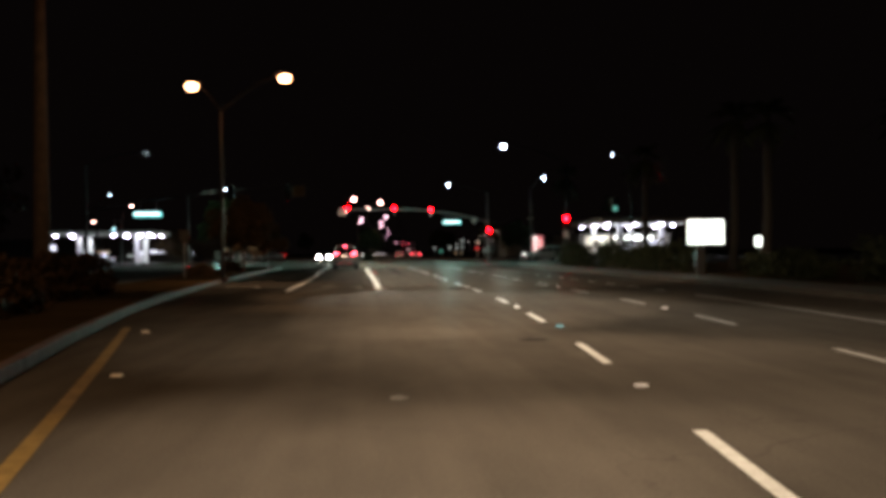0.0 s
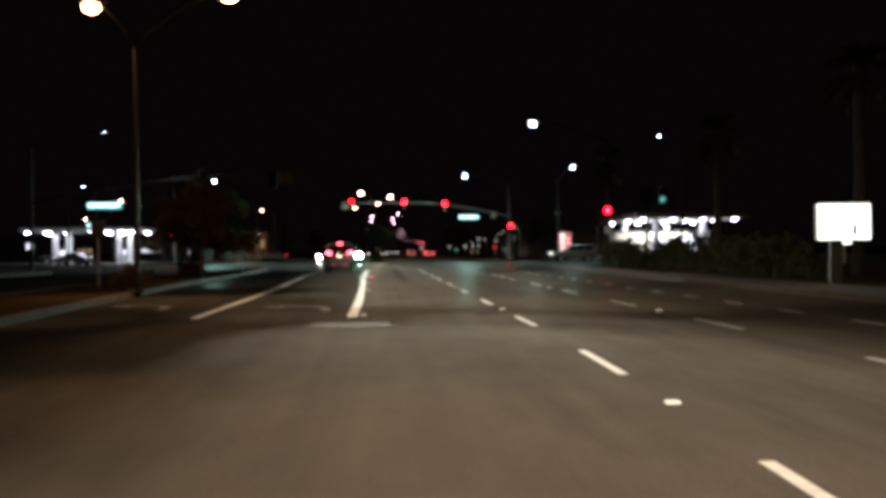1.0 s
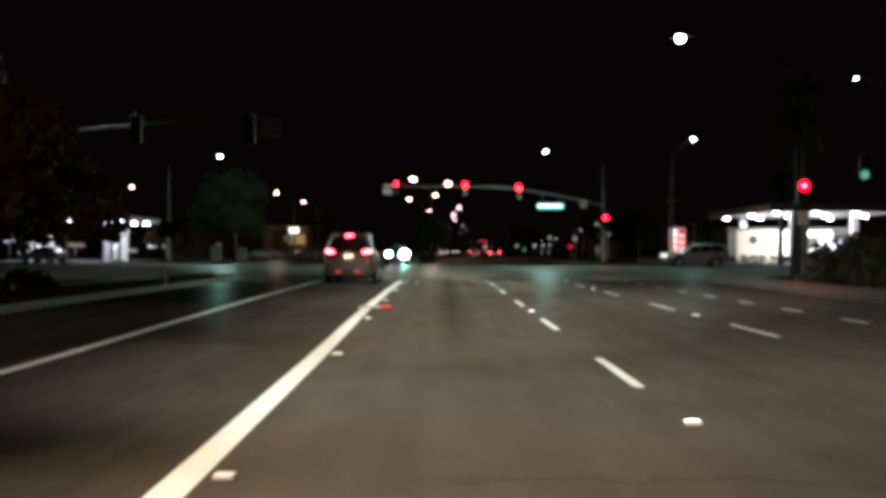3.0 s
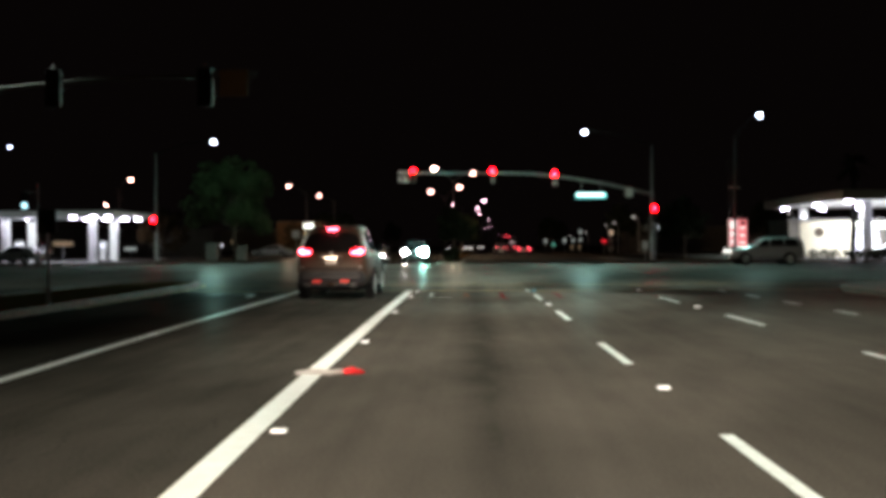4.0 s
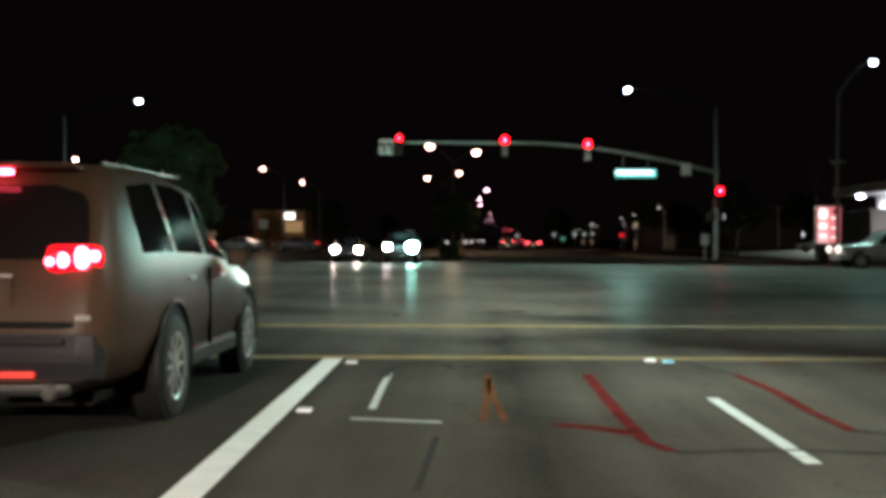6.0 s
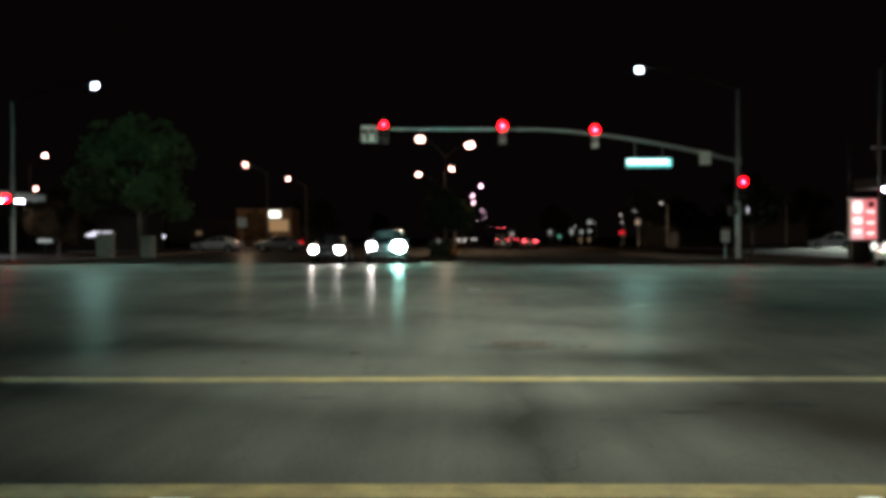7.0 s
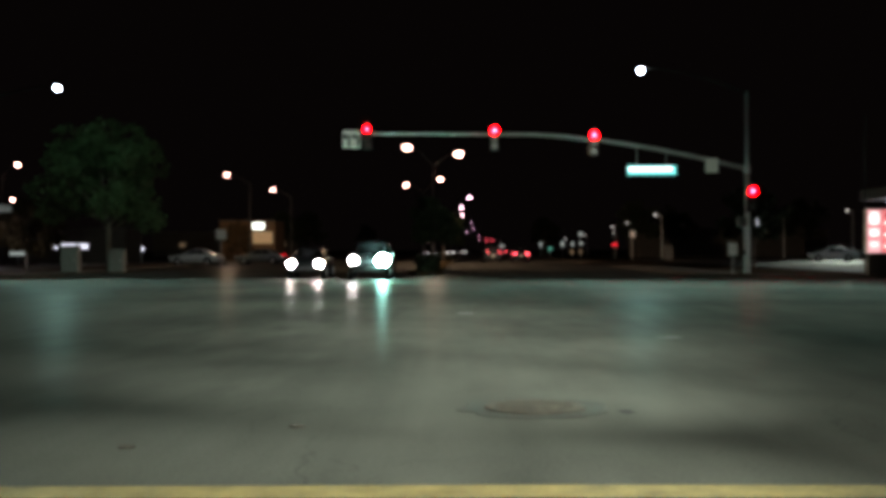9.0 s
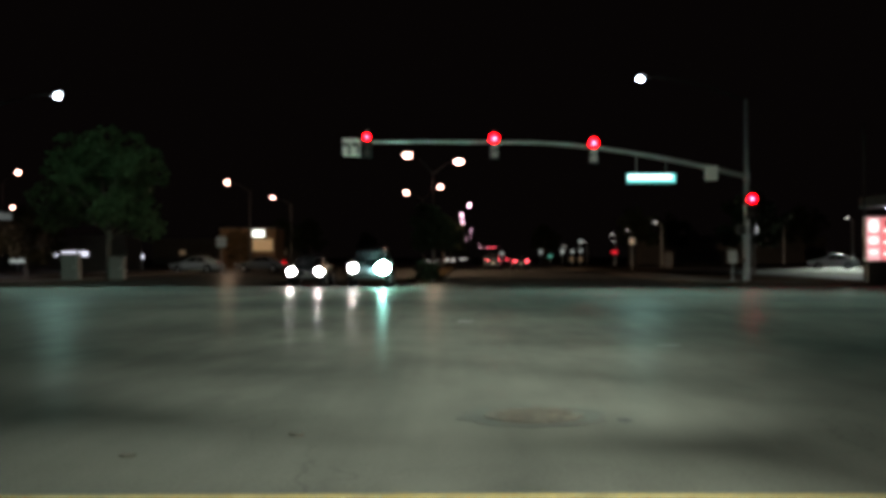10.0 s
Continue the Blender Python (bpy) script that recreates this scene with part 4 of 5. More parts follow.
# ================= vehicles =================


def car_shape(table):
    """Cross-sections from stations (y, low, belt, top, half width low, belt, top), nose to the north, made dense."""
    table = np.array(table, float)
    ys = []
    for a, b in zip(table[:, 0], table[1:, 0]):
        ys += list(np.linspace(a, b, max(2, int((b - a) / 0.16) + 1))[:-1])
    ys.append(table[-1, 0])
    out = []
    for y in ys:
        lo, be, to, wl, wb, wt = [float(np.interp(y, table[:, 0], table[:, k])) for k in range(1, 7)]
        h = be - lo
        half = [(0, lo), (wl * 0.8, lo), (wl, lo + 0.12 * h), (wb * 1.0, lo + 0.45 * h), (wb * 1.005, lo + 0.7 * h), (wb * 0.975, be)]
        half += [(wb * 0.975 + (wt - wb * 0.975) * u, be + (to - be) * (u ** 0.92)) for u in (0.5, 0.9)]
        half += [(wt * 0.86, to - 0.004), (0, to + 0.022)]
        ring = [(x, z) for x, z in half] + [(-x, z) for x, z in reversed(half[1:-1])]
        out.append((y, ring))
    return out


def surf(shape, s, r):
    """A point of the shell: s along the stations' y, r along the half ring (0 to 9; negative on the other side)."""
    ys = [q[0] for q in shape]
    k = min(max(int(np.searchsorted(ys, s)) - 1, 0), len(ys) - 2)
    u = (s - ys[k]) / (ys[k + 1] - ys[k])
    sgn = -1 if r < 0 else 1
    r = abs(r)
    j = min(int(r), 8)
    w = r - j
    pick = lambda ring: Vector((ring[j][0] * (1 - w) + ring[j + 1][0] * w, 0, ring[j][1] * (1 - w) + ring[j + 1][1] * w))
    p = pick(shape[k][1]).lerp(pick(shape[k + 1][1]), u)
    return Vector((sgn * p.x, s, p.z))


def pane(shape, corners, lift, name, mat, parent, label="", n=8):
    """A glass pane laid on the shell between four (s, r) corners."""
    a, b, c, d = corners
    bm = bmesh.new()
    grid = []
    for i in range(n + 1):
        row = []
        for j in range(n + 1):
            u, v = i / n, j / n
            s = (a[0] * (1 - u) + b[0] * u) * (1 - v) + (d[0] * (1 - u) + c[0] * u) * v
            r = (a[1] * (1 - u) + b[1] * u) * (1 - v) + (d[1] * (1 - u) + c[1] * u) * v
            p = surf(shape, s, r)
            e = 0.02
            g1, g2 = surf(shape, s + e, r) - p, surf(shape, s, r + (e if r > 0 or a[1] < 0 < b[1] else e)) - p
            row.append((p, g1, g2))
        grid.append(row)
    centre = Vector((0, grid[n // 2][n // 2][0].y, 0.9))
    vs = []
    for row in grid:
        q = []
        for p, g1, g2 in row:
            nn = g1.cross(g2)
            nn = nn.normalized() if nn.length > 1e-9 else (p - centre).normalized()
            if nn.dot(p - centre) < 0:
                nn = -nn
            q.append(bm.verts.new(p + nn * lift))
        vs.append(q)
    for i in range(n):
        for j in range(n):
            bm.faces.new((vs[i][j], vs[i + 1][j], vs[i + 1][j + 1], vs[i][j + 1]))
    bmesh.ops.recalc_face_normals(bm, faces=bm.faces[:])
    return part(name, bm, mat, parent, label, smooth=True)


def wheel(parent, x, y, r, w=0.23, rim=None):
    bm = bmesh.new()
    n = 28
    prof = [(-w / 2, r * 0.66), (-w / 2, r * 0.93), (-w * 0.38, r), (w * 0.38, r), (w / 2, r * 0.93), (w / 2, r * 0.66)]
    rings = [[bm.verts.new((px, pr * math.cos(a), pr * math.sin(a))) for a in [2 * math.pi * k / n for k in range(n)]] for px, pr in prof]
    for q, p in zip(rings, rings[1:]):
        for k in range(n):
            bm.faces.new((q[k], q[(k + 1) % n], p[(k + 1) % n], p[k]))
    bmesh.ops.recalc_face_normals(bm, faces=bm.faces[:])
    bmesh.ops.translate(bm, vec=(x, y, r), verts=bm.verts)
    wh = part("wheel", bm, RUBBER, parent, smooth=True)
    side = 1 if x > 0 else -1
    bm = bmesh.new()
    disc(bm, (x + side * w * 0.12, y, r), r * 0.67, w * 0.3, "x", 24)
    part("wheel_disc", bm, BLACK, wh)
    bm = bmesh.new()
    for k in range(10):
        a = k * math.pi / 5
        c = (x + side * w * 0.38, y + r * 0.36 * math.cos(a), r + r * 0.36 * math.sin(a))
        box(bm, c, (0.03, r * 0.56, r * 0.09), 0.008, rx=math.degrees(a))
    disc(bm, (x + side * w * 0.4, y, r), r * 0.16, 0.05, "x", 12)
    ring = [(x + side * w * 0.42, y + r * 0.64 * math.cos(k * math.pi / 14), r + r * 0.64 * math.sin(k * math.pi / 14)) for k in range(29)]
    tube(bm, ring, 0.018, 6)
    part("rim", bm, rim or CHROME, wh, "bright alloy rim")


def vehicle(name, m, label, table, paint, wheels, r, glass, group="", sill=None):
    """A shell with glass panes and four wheels; returns the thing and its shape."""
    t = thing(name, m, label, "car", group)
    shape = car_shape(table)
    bm = bmesh.new()
    rings = [[bm.verts.new((x, y, z)) for x, z in ring] for y, ring in shape]
    n = len(rings[0])
    for q, w in zip(rings, rings[1:]):
        for k in range(n):
            bm.faces.new((q[k], q[(k + 1) % n], w[(k + 1) % n], w[k]))
    bm.faces.new(rings[0]), bm.faces.new(list(reversed(rings[-1])))
    bmesh.ops.recalc_face_normals(bm, faces=bm.faces[:])
    part("body", bm, paint, t, smooth=True)
    for y in wheels:
        for sx in (-1, 1):
            hw = max(surf(shape, y, 3).x, 0.5)
            bm = bmesh.new()
            disc(bm, (sx * (hw - 0.1), y, r + 0.02), r * 1.16, 0.215, "x", 26)
            part("wheel_arch", bm, BLACK, t)
            wheel(t, sx * (hw - 0.085), y, r)
    for k, corners in enumerate(glass):
        for sx in ((1, -1) if corners[0][1] * corners[1][1] > 0 else (1,)):
            pane(shape, [(s, q * sx) for s, q in corners], 0.006, "window", TINTED, t)
    return t, shape


def box_part(name, parent, c, s, mat, bevel=0.01, label="", rz=0.0, rx=0.0):
    bm = bmesh.new()
    box(bm, c, s, bevel, rz, rx)
    return part(name, bm, mat, parent, label)


def suv(m):
    L = [(-2.52, 0.42, 0.62, 0.66, 0.68, 0.74, 0.7), (-2.48, 0.36, 0.76, 0.82, 0.78, 0.85, 0.8), (-2.43, 0.34, 1.00, 1.10, 0.84, 0.92, 0.85),
         (-2.34, 0.33, 1.08, 1.22, 0.88, 0.965, 0.84), (-2.2, 0.32, 1.09, 1.42, 0.905, 1.0, 0.8), (-2.05, 0.32, 1.10, 1.62, 0.92, 1.02, 0.75), (-1.93, 0.32, 1.10, 1.74, 0.93, 1.035, 0.71), (-1.75, 0.31, 1.10, 1.79, 0.94, 1.045, 0.71), (-1.2, 0.3, 1.10, 1.81, 0.95, 1.045, 0.72),
         (-0.4, 0.3, 1.08, 1.81, 0.93, 1.0, 0.72), (0.35, 0.3, 1.06, 1.74, 0.93, 0.99, 0.70), (1.1, 0.3, 1.05, 1.28, 0.93, 0.99, 0.74), (1.35, 0.3, 1.03, 1.10, 0.93, 0.98, 0.80),
         (2.05, 0.3, 0.92, 0.98, 0.9, 0.93, 0.74), (2.25, 0.34, 0.78, 0.82, 0.78, 0.8, 0.64), (2.34, 0.42, 0.6, 0.64, 0.6, 0.62, 0.5)]
    side = [[(-1.75, 5.25), (-0.95, 5.25), (-0.95, 6.85), (-1.6, 6.7)], [(-0.85, 5.25), (0.05, 5.25), (0.05, 6.85), (-0.85, 6.85)], [(0.15, 5.25), (0.98, 5.25), (0.62, 6.5), (0.15, 6.85)]]
    t, shape = vehicle("sport_utility_car", m, "bronze sport utility car braking in the turn lane", L, BEIGE_PAINT, (-1.2, 1.72), 0.37, side)
    # rear window, a rounded dark pane on the sloping tailgate
    bm = bmesh.new()
    n, cols = 8, 14
    vs = []
    for i in range(n + 1):
        v = i / n
        y = -2.39 + 0.35 * v
        z = surf(shape, y, 8).z + 0.012
        hw = (0.82 - 0.14 * v) * (1 - 0.35 * abs(2 * v - 1) ** 6)
        vs.append([bm.verts.new((hw * (2 * j / cols - 1), y - 0.012 - 0.03 * (1 - (2 * j / cols - 1) ** 2), z)) for j in range(cols + 1)])
    for i in range(n):
        for j in range(cols):
            bm.faces.new((vs[i][j], vs[i][j + 1], vs[i + 1][j + 1], vs[i + 1][j]))
    bmesh.ops.recalc_face_normals(bm, faces=bm.faces[:])
    part("rear_window", bm, TINTED, t, "dark tinted rear window", smooth=True)
    # spoiler with the high brake lamp
    sp = box_part("spoiler", t, (0, -1.97, 1.755), (1.16, 0.28, 0.03), BEIGE_PAINT, 0.016, rx=-6)
    box_part("brake_lamp", sp, (0, -2.125, 1.72), (0.3, 0.04, 0.035), TAIL_CORE, 0.012, "glowing red high brake lamp")
    # tail lamps wrapping round the corners
    for sx in (-1, 1):
        bm = bmesh.new()
        box(bm, (sx * 0.72, -2.4, 1.165), (0.38, 0.1, 0.17), 0.06, rz=sx * 20)
        lamp = part("tail_lamp", bm, TAIL_RED, t, "glowing red tail lamp", smooth=True)
        for dx, r_, tall_ in ((0.6, 0.032, 0.8), (0.68, 0.046, 1.0), (0.8, 0.06, 1.15), (0.88, 0.038, 0.9)):
            bm = bmesh.new()
            dome(bm, (sx * (dx - 0.02), -2.5 + (dx - 0.6) * 0.34, 1.16 + 0.12 * (dx - 0.7)), r_, 1, 0.4, tall_)
            part("bulb", bm, TAIL_CORE, lamp, smooth=True)
        # emission stands in for light that the reflector would throw back
        box_part("reflector", t, (sx * 0.38, -2.56, 0.46), (0.24, 0.03, 0.035), glow("glowing_red_reflector", (1, 0.05, 0.04), 0.8), 0.005, "red bumper reflector with its reflected light as emission")
        bm = bmesh.new()
        tube(bm, [(sx * 0.62, -2.63, 0.36), (sx * 0.62, -2.3, 0.36)], 0.05, 12)
        part("exhaust_pipe", bm, DULL_STEEL, t, "dull steel exhaust tip", smooth=True)
        box_part("roof_rail", t, (sx * 0.6, -0.6, 1.808), (0.035, 2.0, 0.03), DARK_STEEL, 0.01)
        mir = box_part("door_mirror", t, (sx * 1.09, 0.78, 1.12), (0.2, 0.1, 0.15), BEIGE_PAINT, 0.04)
        for y in (-0.55, 0.45):
            box_part("door_handle", t, (sx * 1.012, y, 0.98), (0.025, 0.2, 0.03), CHROME, 0.008)
        for y in (-0.92, 0.1):
            box_part("door_gap", t, (sx * 0.99, y, 0.72), (0.035, 0.008, 0.66), BLACK, 0)
        box_part("sill", t, (sx * 0.95, 0.02, 0.36), (0.1, 2.2, 0.14), CLAD, 0.03)
        box_part("corner_reflector", t, (sx * 0.8, -2.47, 0.8), (0.1, 0.05, 0.035), SIGN_GREY, 0.012, rz=sx * 25)
    box_part("bumper", t, (0, -2.38, 0.56), (1.86, 0.34, 0.36), CLAD, 0.155, "dark lower bumper")
    box_part("trim_strip", t, (0, -2.49, 0.76), (1.5, 0.1, 0.04), BLACK, 0.02, "black strip across the tailgate")
    box_part("bumper_step", t, (0, -2.55, 0.66), (1.4, 0.05, 0.05), CLAD, 0.02, "grey step of the bumper")
    for sx in (-1, 1):
        box_part("skid_plate", t, (sx * 0.42, -2.53, 0.37), (0.66, 0.14, 0.08), CLAD, 0.03, rz=sx * 6)
        for y in (-1.2, 1.72):
            bm = bmesh.new()
            hw = max(surf(shape, y, 3).x, 0.5)
            tube(bm, [(sx * (hw + 0.01), y + 0.45 * math.cos(a), 0.39 + 0.45 * math.sin(a)) for a in np.linspace(-0.25, math.pi + 0.25, 18)], 0.022, 6)
            part("arch_lip", bm, CLAD, t, smooth=True)
    box_part("plate_recess", t, (0, -2.462, 0.93), (0.62, 0.03, 0.22), BEIGE_PAINT, 0.02)
    box_part("underbody", t, (0, 0.0, 0.27), (1.5, 4.3, 0.12), BLACK, 0.03, "black underbody")
    pl = box_part("licence_plate", t, (0, -2.485, 0.93), (0.3, 0.012, 0.12), SIGN_GREY, 0.003)
    box_part("print_bar", pl, (0, -2.493, 0.915), (0.2, 0.004, 0.04), BROWN_METAL, 0)
    for dx in (-0.09, 0.09):
        box_part("plate_lamp", t, (dx, -2.52, 1.02), (0.12, 0.05, 0.02), PLATE_GLOW, 0.006)
    box_part("chrome_strip", t, (0, -2.475, 1.06), (0.62, 0.02, 0.02), SIGN_GREY, 0.006)
    bm = bmesh.new()
    disc(bm, (0, -2.44, 1.13), 0.04, 0.03, "y", 16)
    part("badge", bm, SIGN_GREY, t)
    t.scale = (0.885, 1, 1)
    return t


SEDAN = [(-2.38, 0.45, 0.62, 0.66, 0.66, 0.72, 0.62), (-2.28, 0.34, 0.8, 0.9, 0.8, 0.86, 0.74), (-2.1, 0.3, 0.86, 0.98, 0.84, 0.9, 0.72), (-1.6, 0.28, 0.9, 1.03, 0.85, 0.92, 0.7), (-0.9, 0.26, 0.91, 1.40, 0.86, 0.92, 0.58),
         (-0.3, 0.26, 0.9, 1.45, 0.86, 0.92, 0.58), (0.35, 0.26, 0.89, 1.38, 0.86, 0.92, 0.57), (1.05, 0.26, 0.87, 0.98, 0.86, 0.91, 0.68), (1.9, 0.28, 0.76, 0.82, 0.84, 0.87, 0.7), (2.2, 0.32, 0.66, 0.7, 0.76, 0.8, 0.62), (2.32, 0.4, 0.55, 0.58, 0.6, 0.64, 0.5)]
SEDAN_GLASS = [[(-1.2, 5.3), (-0.3, 5.25), (-0.3, 6.8), (-0.75, 6.75)], [(-0.22, 5.25), (0.7, 5.3), (0.3, 6.7), (-0.22, 6.8)]]
VAN = [(-2.4, 0.45, 0.7, 0.75, 0.75, 0.8, 0.7), (-2.3, 0.38, 1.0, 1.3, 0.84, 0.92, 0.78), (-2.1, 0.34, 1.05, 1.68, 0.86, 0.95, 0.7), (-1.2, 0.34, 1.05, 1.74, 0.87, 0.95, 0.68), (0.2, 0.34, 1.03, 1.70, 0.87, 0.95, 0.66), (0.95, 0.34, 1.02, 1.15, 0.87, 0.94, 0.72), (1.9, 0.36, 0.98, 1.05, 0.86, 0.9, 0.74), (2.25, 0.4, 0.85, 0.9, 0.8, 0.84, 0.7), (2.36, 0.5, 0.65, 0.68, 0.66, 0.7, 0.6)]
VAN_GLASS = [[(-1.9, 5.3), (-1.1, 5.3), (-1.1, 6.8), (-1.85, 6.8)], [(-1.0, 5.3), (-0.2, 5.3), (-0.2, 6.8), (-1.0, 6.8)], [(-0.1, 5.3), (0.75, 5.3), (0.3, 6.7), (-0.1, 6.8)]]


def plain_car(m, label, paint, head=None, cool=None, tail=None, tall=False, group="", name="car"):
    """A passing or parked car. head, cool: materials of its two headlamps; tail: of its tail lamps."""
    t, shape = vehicle(name, m, label, VAN if tall else SEDAN, paint, (-1.35, 1.4), 0.36 if tall else 0.33, VAN_GLASS if tall else SEDAN_GLASS, group)
    zf, yf_, xf = (0.86, 2.27, 0.66) if tall else (0.68, 2.2, 0.65)
    # windscreen and rear window
    for a, b in (((0.42, 0.98) if not tall else (0.28, 0.9)), ((-0.95, -1.55) if not tall else (-2.12, -2.28))):
        bm = bmesh.new()
        vs = []
        for i in range(5):
            y = a + (b - a) * i / 4
            p = surf(shape, y, 7.6)
            vs.append([bm.verts.new((p.x * (2 * j / 8 - 1) * 0.95, y + (0.012 if b > 0 else -0.012), p.z + 0.014)) for j in range(9)])
        for i in range(4):
            for j in range(8):
                bm.faces.new((vs[i][j], vs[i][j + 1], vs[i + 1][j + 1], vs[i + 1][j]))
        bmesh.ops.recalc_face_normals(bm, faces=bm.faces[:])
        part("window", bm, TINTED, t, smooth=True)
    for sx in (-1, 1):
        # lit headlamps are swollen past true size to imitate their bloom
        bm = bmesh.new()
        dome(bm, (sx * xf, yf_ + 0.06, zf), (0.3 if cool and sx < 0 else 0.2) if head else 0.17, 1.0, 0.6, 0.85)
        part("headlamp", bm, (cool if cool and sx < 0 else head) or CHROME, t, "glowing headlamp" if head else "", smooth=True)
        bm = bmesh.new()
        box(bm, (sx * 0.66, -2.3, 0.86 if not tall else 1.0), (0.3, 0.08, 0.15), 0.03, rz=sx * 14)
        part("tail_lamp", bm, tail or RED_GLASS, t)
        box_part("door_mirror", t, (sx * 0.99, 0.62, 0.95 if not tall else 1.1), (0.18, 0.09, 0.12), paint, 0.03)
    box_part("front_bumper", t, (0, 2.26, 0.42), (1.4, 0.14, 0.16), paint, 0.05)
    box_part("grille", t, (0, 2.27, 0.62), (0.8, 0.06, 0.12), BLACK, 0.02)
    box_part("rear_bumper", t, (0, -2.34, 0.5), (1.5, 0.14, 0.2), paint, 0.05)
    pl = box_part("licence_plate", t, (0, -2.42, 0.62), (0.31, 0.012, 0.16), PLATE, 0.003)
    return t


suv(pose(-1.18, 88.03, 0, 0, 0, -0.7))
# cars waiting across the junction
plain_car(pose(-4.85, 144.5, 0, 0, 0, 180), "dark sedan with dazzling headlamps waiting at the far line", DARK_PAINT, HEAD_WARM, group="waiting cars")
plain_car(pose(-1.75, 142.2, 0, 0, 0, 180), "tall dark car with dazzling blue-green headlamp at the far line", DARK_PAINT, HEAD_WARM, HEAD_COOL, tall=True, group="waiting cars")
for x, y, z, c, p in ((-5.5, 142.0, 0.68, (1, 0.9, 0.8), 3600), (-4.2, 142.0, 0.68, (1, 0.9, 0.8), 3600), (-2.4, 139.7, 0.86, (1, 0.9, 0.8), 3200), (-1.09, 139.7, 0.86, (0.35, 1.0, 0.78), 9500)):
    beam(x, y - 0.25, z, x + 0.6, y - 50, -0.2, c, p)
# cross traffic and parked cars
plain_car(pose(21.0, 131.0, 0, 0, 0, 90), "pale silver tall car crossing the junction", SILVER_PAINT, glow("dipped_headlamp", (1, 0.95, 0.9), 1.3), tail=TAIL_RED, tall=True)
plain_car(pose(-20.5, 190, 0.03, 0, 0, 80), "white sedan parked in the far car park", WHITE_PAINT, group="parked cars")
plain_car(pose(-15.8, 196, 0.03, 0, 0, 85), "pale car parked in the far car park", SILVER_PAINT, tail=TAIL_RED, group="parked cars")
plain_car(pose(39.3, 200, 0.03, 0, 0, 75), "white sedan parked beside the price sign", WHITE_PAINT, group="parked cars")
plain_car(pose(-41, 168, 0.03, 0, 0, 90), "dark car beside the fuel pumps", DARK_PAINT, group="parked cars", tall=True)
plain_car(pose(-34.5, 150, 0.03, 0, 0, 70), "silver car on the filling station forecourt", SILVER_PAINT, group="parked cars")
plain_car(pose(36.5, 150.2, 0.03, 0, 0, 84), "dark car beside the lit station wall", DARK_PAINT, group="parked cars")
# far traffic: cars stopped past the junction, and oncoming ones
plain_car(pose(6.6, 212, 0, 0, 0, 0), "tall dark car far ahead with brake lamps lit", DARK_PAINT, tail=TAIL_FAR, tall=True, group="far cars")
plain_car(pose(9.7, 214, 0, 0, 0, 0), "dark car far ahead with brake lamps lit", DARK_PAINT, tail=TAIL_FAR, group="far cars")
plain_car(pose(15.5, 372, 0, 0, 0, 0), "dark car far ahead with brake lamps lit", DARK_PAINT, tail=TAIL_FAR, group="far cars")
for x, y in ((-1.2, 296), (2.3, 338), (6.4, 430)):
    plain_car(pose(x, y, 0, 0, 0, 180), "far oncoming car with small bright headlamps", DARK_PAINT, HEAD_FAR, group="far cars")


# ================= plants =================
def leaves(name, blobs, count, size, mat, parent, seed, label=""):
    """A crown of small bent leaf clumps scattered through overlapping blobs, denser at the skin."""
    rng = np.random.default_rng(seed)
    w = np.array([b[3] ** 2 for b in blobs], float)
    pick = rng.choice(len(blobs), count, p=w / w.sum())
    bl = np.array(blobs, float)[pick]
    d = rng.normal(size=(count, 3))
    d /= np.linalg.norm(d, axis=1)[:, None]
    rad = bl[:, 3] * rng.uniform(0.35, 1.12, count) ** 0.6
    c = bl[:, :3] + d * rad[:, None] * np.array([1, 1, 0.8])
    a = rng.normal(size=(count, 3))
    a /= np.linalg.norm(a, axis=1)[:, None]
    b = np.cross(a, rng.normal(size=(count, 3)))
    b /= np.linalg.norm(b, axis=1)[:, None]
    s = size * rng.uniform(0.5, 1.4, count)[:, None]
    n = np.cross(a, b) * s * 0.25
    quad = np.stack([c - a * s, c - b * s * 0.45 + n, c + a * s, c + b * s * 0.45 + n], 1).reshape(-1, 3)
    f = np.arange(count * 4).reshape(-1, 4)
    return raw(name, quad.tolist(), f.tolist(), mat, parent, label)


